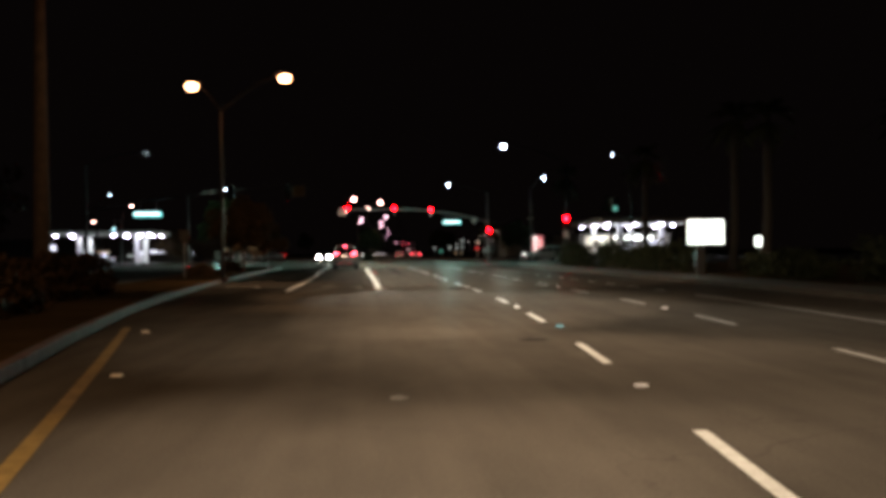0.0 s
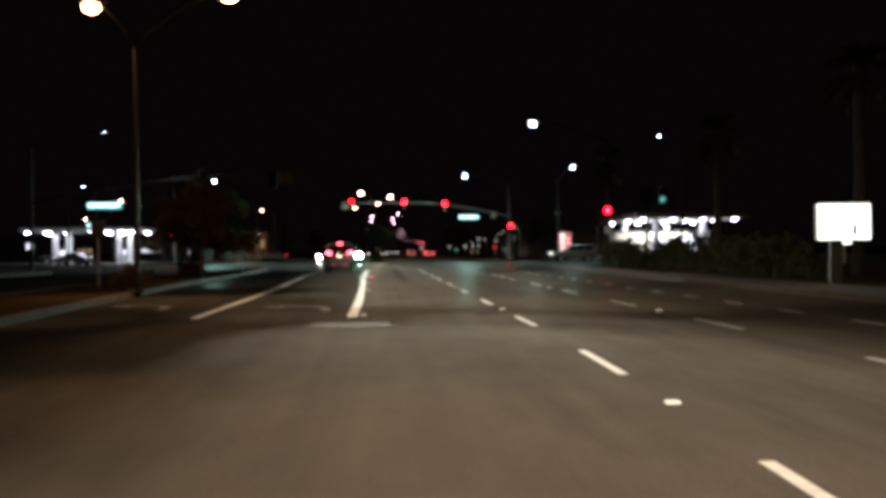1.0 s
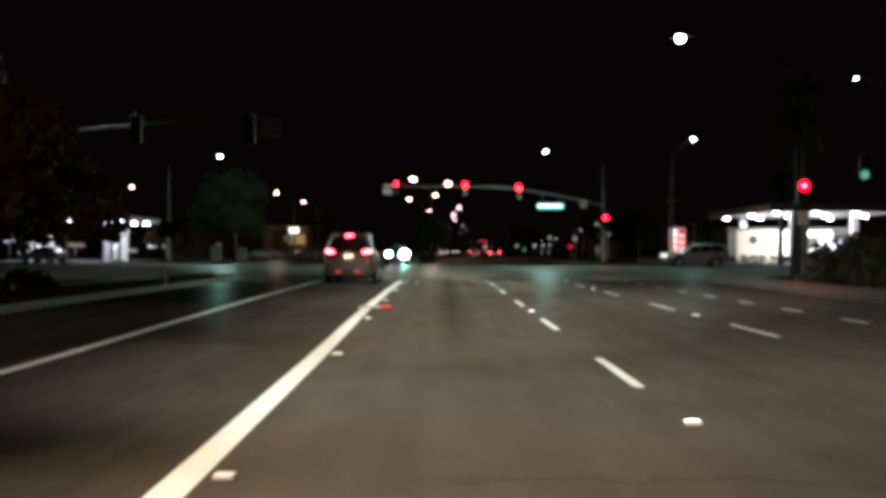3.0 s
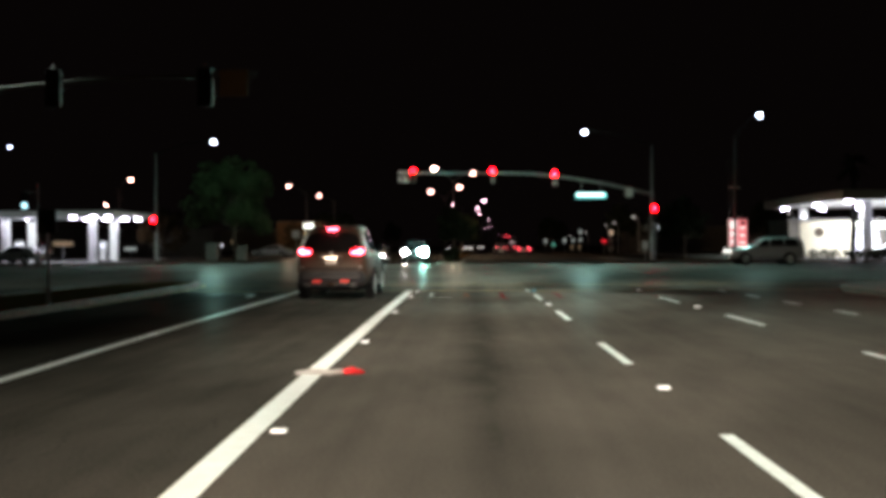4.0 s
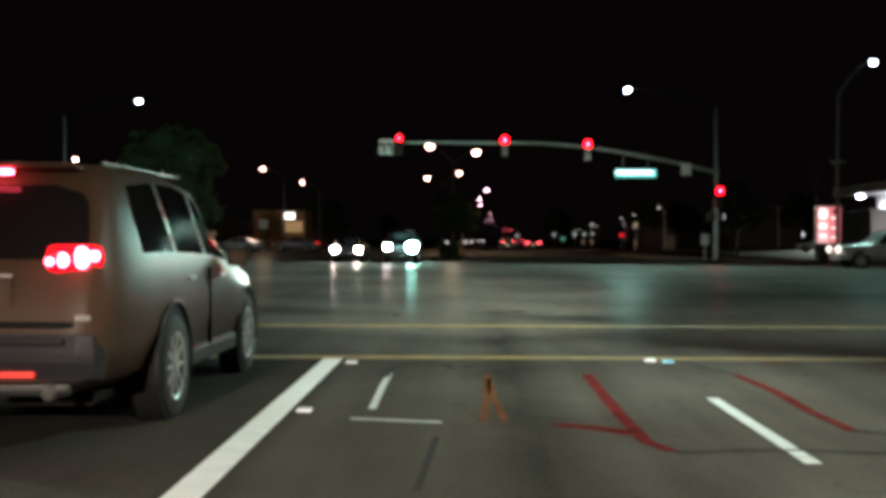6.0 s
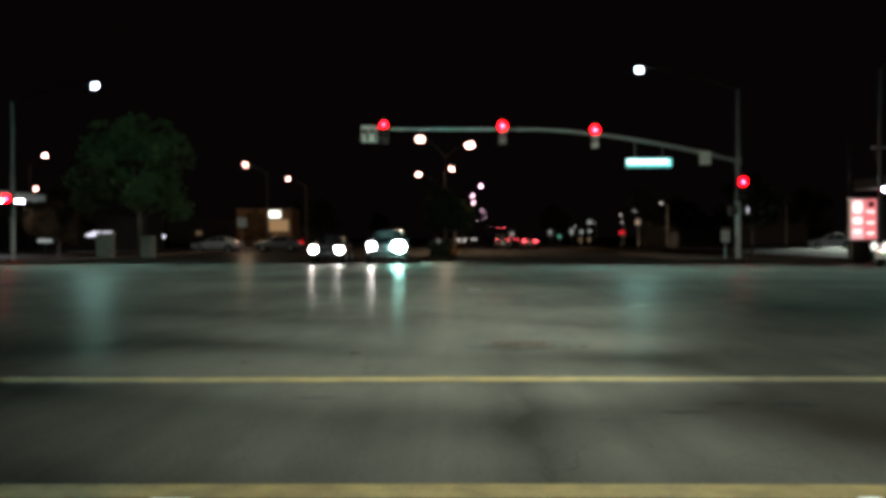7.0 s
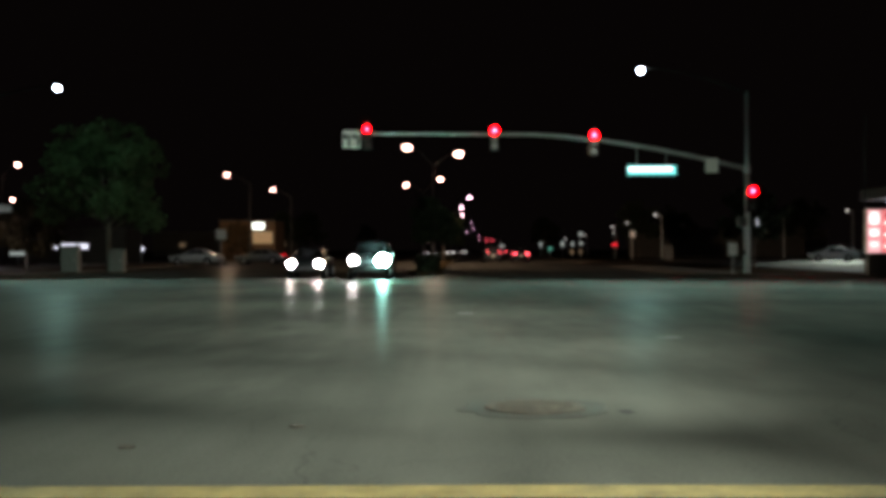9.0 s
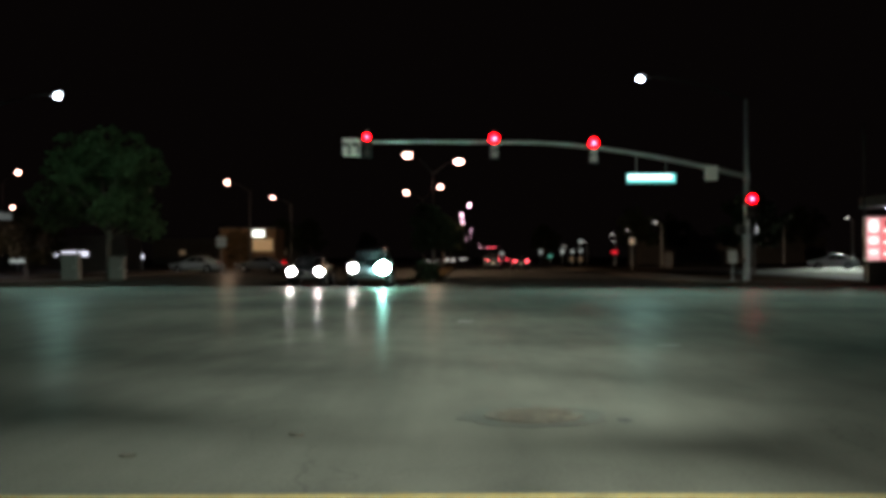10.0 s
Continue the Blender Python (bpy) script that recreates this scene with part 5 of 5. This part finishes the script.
def tree(x, y, h, spread, label, seed, mat=LEAF, trunk_h=None, count=5200, group="trees", size=0.2, low=0.42, limbs=13):
    """A tapered trunk with forked limbs; the crown is many loose sprays of leaves with gaps between them."""
    t = thing("tree", pose(x, y, 0), label, "tree", group)
    rng = random.Random(seed)
    th = trunk_h or h * 0.3
    bm = bmesh.new()
    tube(bm, [(0, 0, -0.05), (0.03, 0.02, 0.3), (0.06, -0.04, th), (0.12, 0.05, h * 0.62), (0.1, 0, h * 0.86)], [h * 0.022, h * 0.017, h * 0.014, h * 0.008, 0.02], 9)
    trunk = part("trunk", bm, BARK, t, smooth=True)
    blobs = [(0.1, 0, h * 0.74, spread * 0.34), (0.0, 0, h * 0.9, spread * 0.22)]
    for k in range(limbs):
        a = k * 2.4 + rng.uniform(-0.4, 0.4)
        u = (k + 0.5) / limbs
        z = h * (low + (0.9 - low) * u)
        rr = spread * rng.uniform(0.62, 0.95) * (1.0 - 0.55 * max(0, u - 0.45) / 0.55) * (0.8 + 0.2 * min(1, u * 4))
        e = (rr * math.cos(a), rr * math.sin(a), z)
        z0 = min(z, th * rng.uniform(0.85, 1.25) + 0.3 * (z - th) * u)
        m_ = (e[0] * 0.45, e[1] * 0.45, z0 + (z - z0) * 0.6)
        bm = bmesh.new()
        tube(bm, [(0.05, 0, z0), m_, e], [h * 0.007, h * 0.005, 0.012], 6)
        part("limb", bm, BARK, trunk, smooth=True)
        for q in range(5):
            w = rng.uniform(0.35, 1.12)
            blobs.append((e[0] * w + rng.uniform(-0.16, 0.16) * spread, e[1] * w + rng.uniform(-0.16, 0.16) * spread, m_[2] + (z - m_[2]) * w + rng.uniform(-0.07, 0.05) * h, spread * rng.uniform(0.1, 0.24)))
    leaves("crown", blobs, count, size, mat, t, seed)
    return t


def hedge(x0, y0, x1, y1, h, label, seed, mat=HEDGE_LEAF, depth=0.9, count=2600):
    t = thing("shrub", pose(x0, y0, 0.05), label, "shrub", "shrubs")
    rng = random.Random(seed)
    n = max(3, int(math.hypot(x1 - x0, y1 - y0) / 0.7))
    blobs = []
    stems = bmesh.new()
    for k in range(n + 1):
        u = k / n
        px, py = (x1 - x0) * u + rng.uniform(-0.3, 0.3), (y1 - y0) * u + rng.uniform(-0.3, 0.3)
        hh = h * rng.uniform(0.75, 1.1)
        for z, r in ((hh * 0.3, depth * 0.75), (hh * 0.62, depth * 0.7), (hh * 0.85, depth * 0.45)):
            blobs.append((px + rng.uniform(-0.2, 0.2), py + rng.uniform(-0.2, 0.2), z, r * rng.uniform(0.8, 1.15)))
        tube(stems, [(px, py, -0.03), (px + 0.1, py, hh * 0.6)], [0.03, 0.012], 5)
    tagged(part("stems", stems, BARK, t), kind="stuff")
    leaves("foliage", blobs, count, 0.13, mat, t, seed)
    return t


def palm(x, y, h, label, seed, skirt=True, trunk=0.2):
    t = thing("palm_tree", pose(x, y, 0), label, "palm tree", "palm trees")
    rng = random.Random(seed)
    bm = bmesh.new()
    zs = np.linspace(-0.05, h, 22)
    tube(bm, [(0.12 * math.sin(z * 0.3), 0.05 * math.cos(z), z) for z in zs], [trunk * (1.25 - 0.45 * z / h) * (1.06 if k % 2 else 0.97) for k, z in enumerate(zs)], 10)
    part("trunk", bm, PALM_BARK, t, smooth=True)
    for k in range(34):
        a = k * 2.399
        up = math.radians(rng.uniform(-70, 62)) if skirt else math.radians(rng.uniform(-25, 65))
        ln = rng.uniform(1.2, 1.8)
        vs, fs, spine = [], [], []
        base = Vector((0.12 * math.sin(h * 0.3), 0, h - (0.5 if up < 0 else 0)))
        d = Vector((math.cos(a), math.sin(a), 0))
        side = Vector((-math.sin(a), math.cos(a), 0))
        for q in range(13):
            u = q / 12
            p = base + d * (ln * u * math.cos(up)) + Vector((0, 0, ln * (u * math.sin(up) - 0.55 * u * u)))
            spine.append((p, 0.42 * math.sin(math.pi * min(1, 0.12 + 0.9 * u))))
        vs = [p[:] for p, w in spine]
        for q in range(12):
            p, w = spine[q]
            for s in (-1, 1):
                vs.append((p + side * s * w + d * 0.16 + Vector((0, 0, -0.22 * w - 0.05)))[:])
                fs.append((q, q + 1, len(vs) - 1))
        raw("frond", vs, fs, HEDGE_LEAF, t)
    return t


tree(-17.9, 155, 9.2, 4.5, "round green street tree lit by the corner lamp", 3, LEAF, 2.4, 9000, size=0.17, low=0.4, limbs=18)
tree(-6.9, 68.0, 4.75, 2.7, "olive-leaved tree tinted orange on the median", 5, DRY_LEAF, 1.7, 6200, size=0.16)
tree(-24.5, 72, 9.0, 4.2, "broad dark tree beyond the oncoming lanes", 7, DRY_LEAF, 2.6, 4200)
tree(-26.5, 44, 9.0, 4.4, "broad dark tree beyond the oncoming lanes", 8, DRY_LEAF, 2.4, 4200)
tree(0.6 + east(166), 166, 5.0, 2.1, "dark tree on the median past the junction", 9, HEDGE_LEAF, 2.2, 3000)
tree(0.6 + east(205), 205, 5.6, 2.3, "dark tree on the median past the junction", 10, HEDGE_LEAF, 2.3, 3000)
tree(0.6 + east(260), 260, 6.0, 2.5, "dark tree on the median past the junction", 11, HEDGE_LEAF, 2.3, 2600)
for k, (x, y, h) in enumerate(((23, 168, 6), (27, 240, 8), (36, 262, 8), (18.5, 285, 7), (22, 330, 8), (-24, 300, 9), (-30, 345, 9), (-25, 275, 8), (52, 250, 9), (62, 232, 8), (30, 405, 9), (-22, 420, 9))):
    tree(x, y, h, h * 0.42, "dark tree behind the junction", 20 + k, HEDGE_LEAF, h * 0.28, 1800, "far trees", 0.3)
tree(-27.5, 168, 5.2, 2.7, "low olive tree beside the filling station", 12, DRY_LEAF, 1.4, 3000, size=0.2, low=0.3)
tree(-24.4, 231, 5.3, 2.1, "small brown-leaved tree lit by a street lamp", 13, DRY_LEAF, 1.3, 2600, "far trees", 0.2, 0.25)
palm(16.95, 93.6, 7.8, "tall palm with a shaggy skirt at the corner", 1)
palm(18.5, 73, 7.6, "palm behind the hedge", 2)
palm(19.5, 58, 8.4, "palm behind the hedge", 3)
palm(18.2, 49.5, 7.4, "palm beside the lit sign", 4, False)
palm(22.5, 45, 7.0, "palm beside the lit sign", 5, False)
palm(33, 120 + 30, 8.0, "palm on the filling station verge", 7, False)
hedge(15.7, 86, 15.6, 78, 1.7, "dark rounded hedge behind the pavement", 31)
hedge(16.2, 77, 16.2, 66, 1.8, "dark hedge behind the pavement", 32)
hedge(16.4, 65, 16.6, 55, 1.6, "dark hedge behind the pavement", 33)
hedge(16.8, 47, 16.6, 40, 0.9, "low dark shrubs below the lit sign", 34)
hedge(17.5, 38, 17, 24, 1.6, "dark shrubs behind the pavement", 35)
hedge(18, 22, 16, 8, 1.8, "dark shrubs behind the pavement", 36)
hedge(-7.6, 33, -7.2, 28, 1.1, "dark bushes on the median", 37, DRY_LEAF)
hedge(-6.9, 24, -6.6, 17, 1.0, "dark bushes on the median", 38, DRY_LEAF)
hedge(-8.0, 62, -8.1, 57, 0.6, "low bush on the median", 39, DRY_LEAF, 0.5, 900)
hedge(-8.2, 75, -8.2, 72, 0.6, "low bush on the median", 40, DRY_LEAF, 0.5, 900)
hedge(0.6 + east(152), 150.5, 0.6 + east(158), 158, 1.1, "dark shrubs on the median nose past the junction", 41, HEDGE_LEAF, 0.55, 1500)
hedge(-24, 60, -24.5, 30, 1.6, "dark hedge beyond the oncoming pavement", 42, HEDGE_LEAF, 1.0, 3600)
hedge(28, 146, 46, 146.5, 0.8, "low dark hedge before the filling station", 43, HEDGE_LEAF, 0.6, 2600)


# ================= filling stations =================
def pump(x, y, z=0.1):
    t = thing("fuel_pump", pose(x, y, z), "pale fuel pump under the canopy", "fuel pump", "fuel pumps")
    box_part("island", t, (0, 0, 0.05), (0.8, 2.6, 0.14), CONCRETE, 0.04)
    body_ = box_part("body", t, (0, 0, 0.95), (0.5, 0.9, 1.7), WHITE_METAL, 0.04)
    box_part("display", body_, (0, -0.46, 1.4), (0.36, 0.02, 0.3), SHOP_LIT, 0.01)
    bm = bmesh.new()
    tube(bm, [(0.27, -0.2, 1.3), (0.42, -0.25, 0.9), (0.36, -0.3, 0.5), (0.27, -0.3, 0.9)], 0.02, 6)
    part("hose", bm, BLACK, t)


def canopy(x0, x1, y0, y1, z, thick, cols, label, fascia, lamp_rows, power):
    t = thing("station_canopy", pose((x0 + x1) / 2, (y0 + y1) / 2, 0), label, "canopy", "filling station canopies")
    w, d = x1 - x0, y1 - y0
    box_part("roof", t, (0, 0, z + thick / 2 + 0.05), (w - 0.3, d - 0.3, thick - 0.06), WHITE_METAL, 0.03)
    for c, s in (((0, -d / 2 + 0.08, z + thick / 2), (w, 0.12, thick)), ((0, d / 2 - 0.08, z + thick / 2), (w, 0.12, thick)), ((-w / 2 + 0.06, 0, z + thick / 2), (0.12, d - 0.3, thick)), ((w / 2 - 0.06, 0, z + thick / 2), (0.12, d - 0.3, thick))):
        box_part("fascia", t, c, s, fascia, 0.02)
    for cx, cy in cols:
        box_part("column", t, (cx - (x0 + x1) / 2, cy - (y0 + y1) / 2, z / 2), (0.62, 0.62, z - 0.02), WHITE_METAL, 0.05, "white clad column")
    for lx, ly in lamp_rows:
        box_part("canopy_lamp", t, (lx - (x0 + x1) / 2, ly - (y0 + y1) / 2, z - 0.1), (0.5, 0.5, 0.15), CANOPY_LAMP, 0.04, "glowing square canopy lamp")
    panel_light((x0 + x1) / 2, (y0 + y1) / 2, z - 0.35, w * 0.8, d * 0.7, (0.9, 0.93, 1.0), power)
    return t


canopy(-41.8, -27.9, 154, 166.5, 4.0, 0.42, [(-30.7, 157), (-30.7, 163), (-38.4, 157), (-38.4, 163)], "white filling station canopy lit from below", FASCIA_LIT,
       [(x, y) for x in (-28.6, -29.9, -31.6, -33.4, -38.8, -41) for y in (154.6, 163.5)], 1000)
for x in (-30.7, -38.4):
    pump(x, 160, 0.05)
canopy(31.4, 44.8, 147.5, 171, 4.75, 0.75, [(34.5, 151), (34.5, 168.5), (40.2, 151), (40.2, 168.5)], "brown-edged filling station canopy lit brightly", BROWN_METAL,
       [(x, y) for x in (32.6, 36.2, 39.8, 43.7) for y in (149.6, 158, 168)], 7000)
for x in (38, 42.6):
    pump(x, 159, 0.05)


def shop(x, y, w, d, h, rz, label, wall, panes, lit, sign=None):
    """A flat-roofed shop with lit windows on its south face; panes: (x, z, w, h)."""
    t = thing("shop_building", pose(x, y, 0, 0, 0, rz), label, "building", "shops")
    f = -d / 2
    body_ = box_part("wall", t, (0, 0, h / 2), (w, d, h), wall, 0.03)
    box_part("roof", t, (0, 0, h + 0.06), (w + 0.3, d + 0.3, 0.16), ROOFING, 0.03)
    for px, pz, pw, ph in panes:
        win = box_part("window", t, (px, f - 0.02, pz), (pw, 0.06, ph), lit, 0.008, "lit window")
        for dx in (-pw / 2 - 0.04, pw / 2 + 0.04):
            box_part("window_frame", win, (px + dx, f - 0.03, pz), (0.08, 0.1, ph + 0.16), DARK_STEEL, 0.008)
        box_part("window_sill", win, (px, f - 0.05, pz - ph / 2 - 0.05), (pw + 0.2, 0.14, 0.08), CONCRETE, 0.01)
    if sign:
        px, pz, pw, ph, mat = sign
        box_part("sign_panel", t, (px, f - 0.08, pz), (pw, 0.12, ph), mat, 0.02, "glowing sign panel")
    return t


shop(37.5, 164.6, 13, 7.0, 3.4, 0, "pale station shop brightly lit under the canopy", STUCCO, [(-3.6, 1.6, 2.6, 1.9), (0.2, 1.6, 2.6, 1.9), (4.0, 1.6, 2.6, 1.9)], SHOP_LIT, (0, 2.95, 8.0, 0.5, BOARD_LIT))
t = thing("station_wall", pose(33.1, 157.2, 0), "pale lit screen wall with a dark round emblem", "wall")
box_part("panel", t, (0, 0, 1.65), (4.4, 0.3, 3.1), CREAM, 0.03)
bm = bmesh.new()
disc(bm, (-0.6, -0.17, 2.3), 0.42, 0.04, "y", 20)
part("emblem", bm, BARK, t)
shop(-37.6, 210, 12, 6, 3.6, 0, "low shop with a row of lit windows", STUCCO, [(-1.6, 1.8, 1.05, 0.5), (0.05, 1.8, 1.6, 0.52), (1.55, 1.8, 1.05, 0.5)], SHOP_LIT)
shop(-24.8, 244, 7.4, 8, 5.2, 0, "ochre building with a white glowing sign", ORANGE_STUCCO, [(2.0, 3.0, 2.7, 1.6)], OCHRE_LIT, (1.45, 4.55, 1.5, 0.85, BOARD_LIT))
shop(-62, 222, 22, 8, 4.2, 0, "dark low shop behind the filling station", STUCCO, [], WARM_LIT)
shop(45, 275, 26, 10, 4.5, 0, "dark low shop far past the junction", STUCCO, [], WARM_LIT)
shop(62, 320, 30, 10, 5, 0, "dark low shop far past the junction", STUCCO, [(-12, 2.4, 1.2, 0.9), (-5, 2.4, 1.2, 0.9), (1, 2.4, 1.2, 0.9), (9, 2.4, 1.2, 0.9)], SHOP_LIT)
shop(-42, 320, 30, 10, 5, 0, "dark low shop far past the junction", STUCCO, [(-9, 2.4, 1.2, 0.9), (4, 2.4, 1.2, 0.9), (11, 2.4, 1.2, 0.9)], WARM_LIT)

# price sign
t = thing("price_sign", pose(22.05, 142.6, 0), "glowing white and red fuel price sign", "price sign")
box_part("cabinet", t, (0, 0, 2.12), (1.34, 0.4, 2.1), WHITE_METAL, 0.03)
box_part("base", t, (0, 0, 0.56), (1.1, 0.34, 1.06), DARK_STEEL, 0.02)
p1 = box_part("left_panel", t, (-0.32, -0.21, 2.12), (0.62, 0.03, 1.98), PRICE_PINK, 0.01, "glowing pale pink panel")
p2 = box_part("right_panel", t, (0.33, -0.21, 2.12), (0.6, 0.03, 1.98), PRICE_RED, 0.01, "glowing red panel")
for z, rx_, rz_ in ((2.72, 0.24, 0.3), (2.05, 0.22, 0.17), (1.5, 0.2, 0.1)):
    bm = bmesh.new()
    dome(bm, (-0.32, -0.225, z), 1.0, rx_, 0.012, rz_)
    part("white_oval", bm, PRICE_WHITE, p1, smooth=True)
for z in (2.35, 1.78):
    box_part("red_band", p1, (-0.32, -0.228, z), (0.58, 0.012, 0.09), PRICE_RED, 0.005)
for z in (2.5, 1.95, 1.42):
    box_part("price_bar", p2, (0.33, -0.23, z), (0.4, 0.02, 0.1), PRICE_WHITE, 0.006)
bm = bmesh.new()
disc(bm, (0.36, -0.235, 2.86), 0.16, 0.02, "y", 18)
part("emblem", bm, INK, p2)
t = thing("flag_pole", pose(21.5, 142.9, 0), "thin dark pole behind the price sign", "pole")
bm = bmesh.new()
tube(bm, [(0, 0, 0.0), (0, 0, 7.6)], [0.06, 0.035], 8)
part("pole", bm, DARK_STEEL, t)

# lit sign by the hedge
t = thing("lit_sign_cabinet", pose(15.6, 49.8, 0), "dazzling white sign cabinet on a low base", "sign")
box_part("cabinet", t, (-0.08, 0, 2.0), (1.72, 0.22, 1.18), DARK_STEEL, 0.03)
f1 = box_part("face", t, (-0.08, -0.12, 2.0), (1.64, 0.03, 1.08), BOARD_LIT, 0.01)
box_part("emblem_bar", f1, (0.25, -0.14, 1.75), (0.13, 0.01, 0.36), INK, 0.01)
box_part("base", t, (-0.3, 0, 0.72), (0.4, 0.2, 1.4), DARK_STEEL, 0.03)
t = thing("lit_sign_cabinet", pose(32.4, 90.3, 0), "small white glowing sign on a post", "sign")
box_part("face", t, (0, 0, 1.82), (0.9, 0.2, 0.8), BOARD_LIT, 0.03)
box_part("post", t, (0, 0.05, 0.72), (0.2, 0.15, 1.44), STEEL, 0.02)


# small lamps in the car parks past the junction
for x, y, z in ((28.3, 269, 4.9), (26, 239, 4.85), (28.7, 309, 4.1), (27, 329, 3.6), (24, 349, 3.5), (33, 300, 4.2)):
    street_lamp(x, y, z, [(-0.5, 0)], LAMP_DIM, "small dim car park lamp past the junction", "car park lamps", 0.55, 0.06, rise=0.2)


# small street furniture
def cabinet(x, y, w, d, h, label):
    t = thing("utility_cabinet", pose(x, y, 0.05), label, "cabinet", "utility cabinets")
    b_ = box_part("body", t, (0, 0, h / 2 + 0.08), (w, d, h), CABINET, 0.03)
    box_part("plinth", t, (0, 0, 0.05), (w + 0.15, d + 0.15, 0.12), CONCRETE, 0.02)
    dr = box_part("door", t, (0, -d / 2 - 0.008, h / 2 + 0.08), (w - 0.1, 0.02, h - 0.14), CABINET, 0.01)
    box_part("handle", dr, (w * 0.3, -d / 2 - 0.03, h / 2 + 0.1), (0.03, 0.03, 0.14), STEEL, 0.006)
    box_part("cap", t, (0, 0, h + 0.1), (w + 0.08, d + 0.08, 0.06), CABINET, 0.02)


cabinet(-19.2, 152.5, 0.95, 0.7, 1.45, "pale grey signal cabinet at the far corner")
cabinet(-16.9, 153.5, 0.8, 0.6, 1.25, "pale grey utility cabinet at the far corner")
cabinet(27.0, 219.0, 0.9, 0.7, 1.6, "pale grey cabinet beside the car park lamp")
cabinet(17.5, 65.5, 0.7, 0.5, 1.35, "pale utility cabinet beside the hedge")


def post_sign(x, y, h, w, hh, label, shape="plate", mat=None):
    t = thing("sign_post", pose(x, y, 0), label, "road sign", "post signs")
    bm = bmesh.new()
    tube(bm, [(0, 0, 0), (0, 0, h)], 0.035, 8)
    part("post", bm, STEEL, t)
    if shape == "round":
        bm = bmesh.new()
        disc(bm, (0, -0.05, h - hh / 2), w / 2, 0.02, "y", 20)
        part("plate", bm, mat or SIGN_GREY, t)
    else:
        box_part("plate", t, (0, -0.05, h - hh / 2), (w, 0.02, hh), mat or SIGN_GREY, 0.008)


post_sign(16.6, 146, 2.9, 0.55, 0.55, "thin post with a round pale sign", "round")
post_sign(15.4, 143.5, 1.6, 0.45, 0.6, "small pale sign on a post", mat=SIGN_GREY)
post_sign(-8.3, 55, 2.4, 0.5, 0.6, "sign on the median seen from the side", mat=DARK_STEEL)
post_sign(-8.2, 72.0, 2.2, 0.5, 0.6, "dark sign on the median", mat=DARK_STEEL)
post_sign(-6.6, 81.5, 2.1, 0.4, 0.5, "small dark sign on the median", mat=DARK_STEEL)
post_sign(20.6, 205, 3.2, 0.6, 0.7, "small pale sign past the junction", mat=SIGN_WHITE)
post_sign(-16.3, 180, 3.0, 0.8, 0.8, "small pale sign past the junction", mat=SIGN_WHITE)


# small glowing signs and the next signals along the road past the junction
def small_sign(x, y, z, w, h, mat, label):
    t = thing("roadside_sign", pose(x, y, 0), label, "sign", "small roadside signs")
    box_part("cabinet", t, (0, 0, z), (w + 0.1, 0.16, h + 0.1), DARK_STEEL, 0.02)
    box_part("face", t, (0, -0.09, z), (w, 0.03, h), mat, 0.008, "glowing face")
    box_part("post", t, (0, 0.02, (z - h / 2) / 2), (0.12, 0.1, z - h / 2), STEEL, 0.01)


for x, y, z, w, h in ((20.9, 279, 2.2, 0.5, 0.8), (22.8, 281, 2.2, 0.45, 0.6), (24.0, 279, 2.3, 0.6, 0.4), (24.4, 283, 3.9, 0.55, 0.6), (17.1, 277, 2.1, 0.4, 0.7), (10.9, 281, 1.9, 0.7, 0.4)):
    small_sign(x, y, z, w, h, SMALL_LIT, "small pale glowing sign on a post past the junction")
small_sign(18.5, 275, 1.4, 0.6, 0.5, SMALL_GREEN, "small dim green glowing sign past the junction")
small_sign(23.9, 240, 1.9, 0.75, 0.4, SMALL_RED, "small red glowing sign past the junction")
for x in (21.7, 23.1):
    small_sign(x, 272, 0.9, 0.5, 0.7, WARM_LIT, "low dim amber sign past the junction")
for x in (23.4, 26.6):
    signal_head(x, 713, 6.2, 0, "far traffic signal glowing red at the next junction", group="far traffic signals", lamp=TAIL_FAR)
mast(30.5, 713.2, (22.0, 713.2), 5.9, 6.75, "far signal mast at the next junction")
small_sign(-46, 172, 2.4, 1.0, 0.8, SHOP_LIT, "white glowing sign behind the filling station")
small_sign(-38.7, 172, 1.7, 2.0, 0.45, WARM_LIT, "small amber glowing panel behind the filling station")
small_sign(-31.8, 214, 1.5, 0.4, 0.4, SHOP_LIT, "small white glowing sign beside the low shop")
small_sign(-40.2, 200, 1.1, 1.5, 0.35, SMALL_LIT, "low pale glowing panel behind the filling station")
small_sign(-34.6, 213, 0.9, 1.0, 0.4, WARM_LIT, "low amber glowing panel beside the low shop")
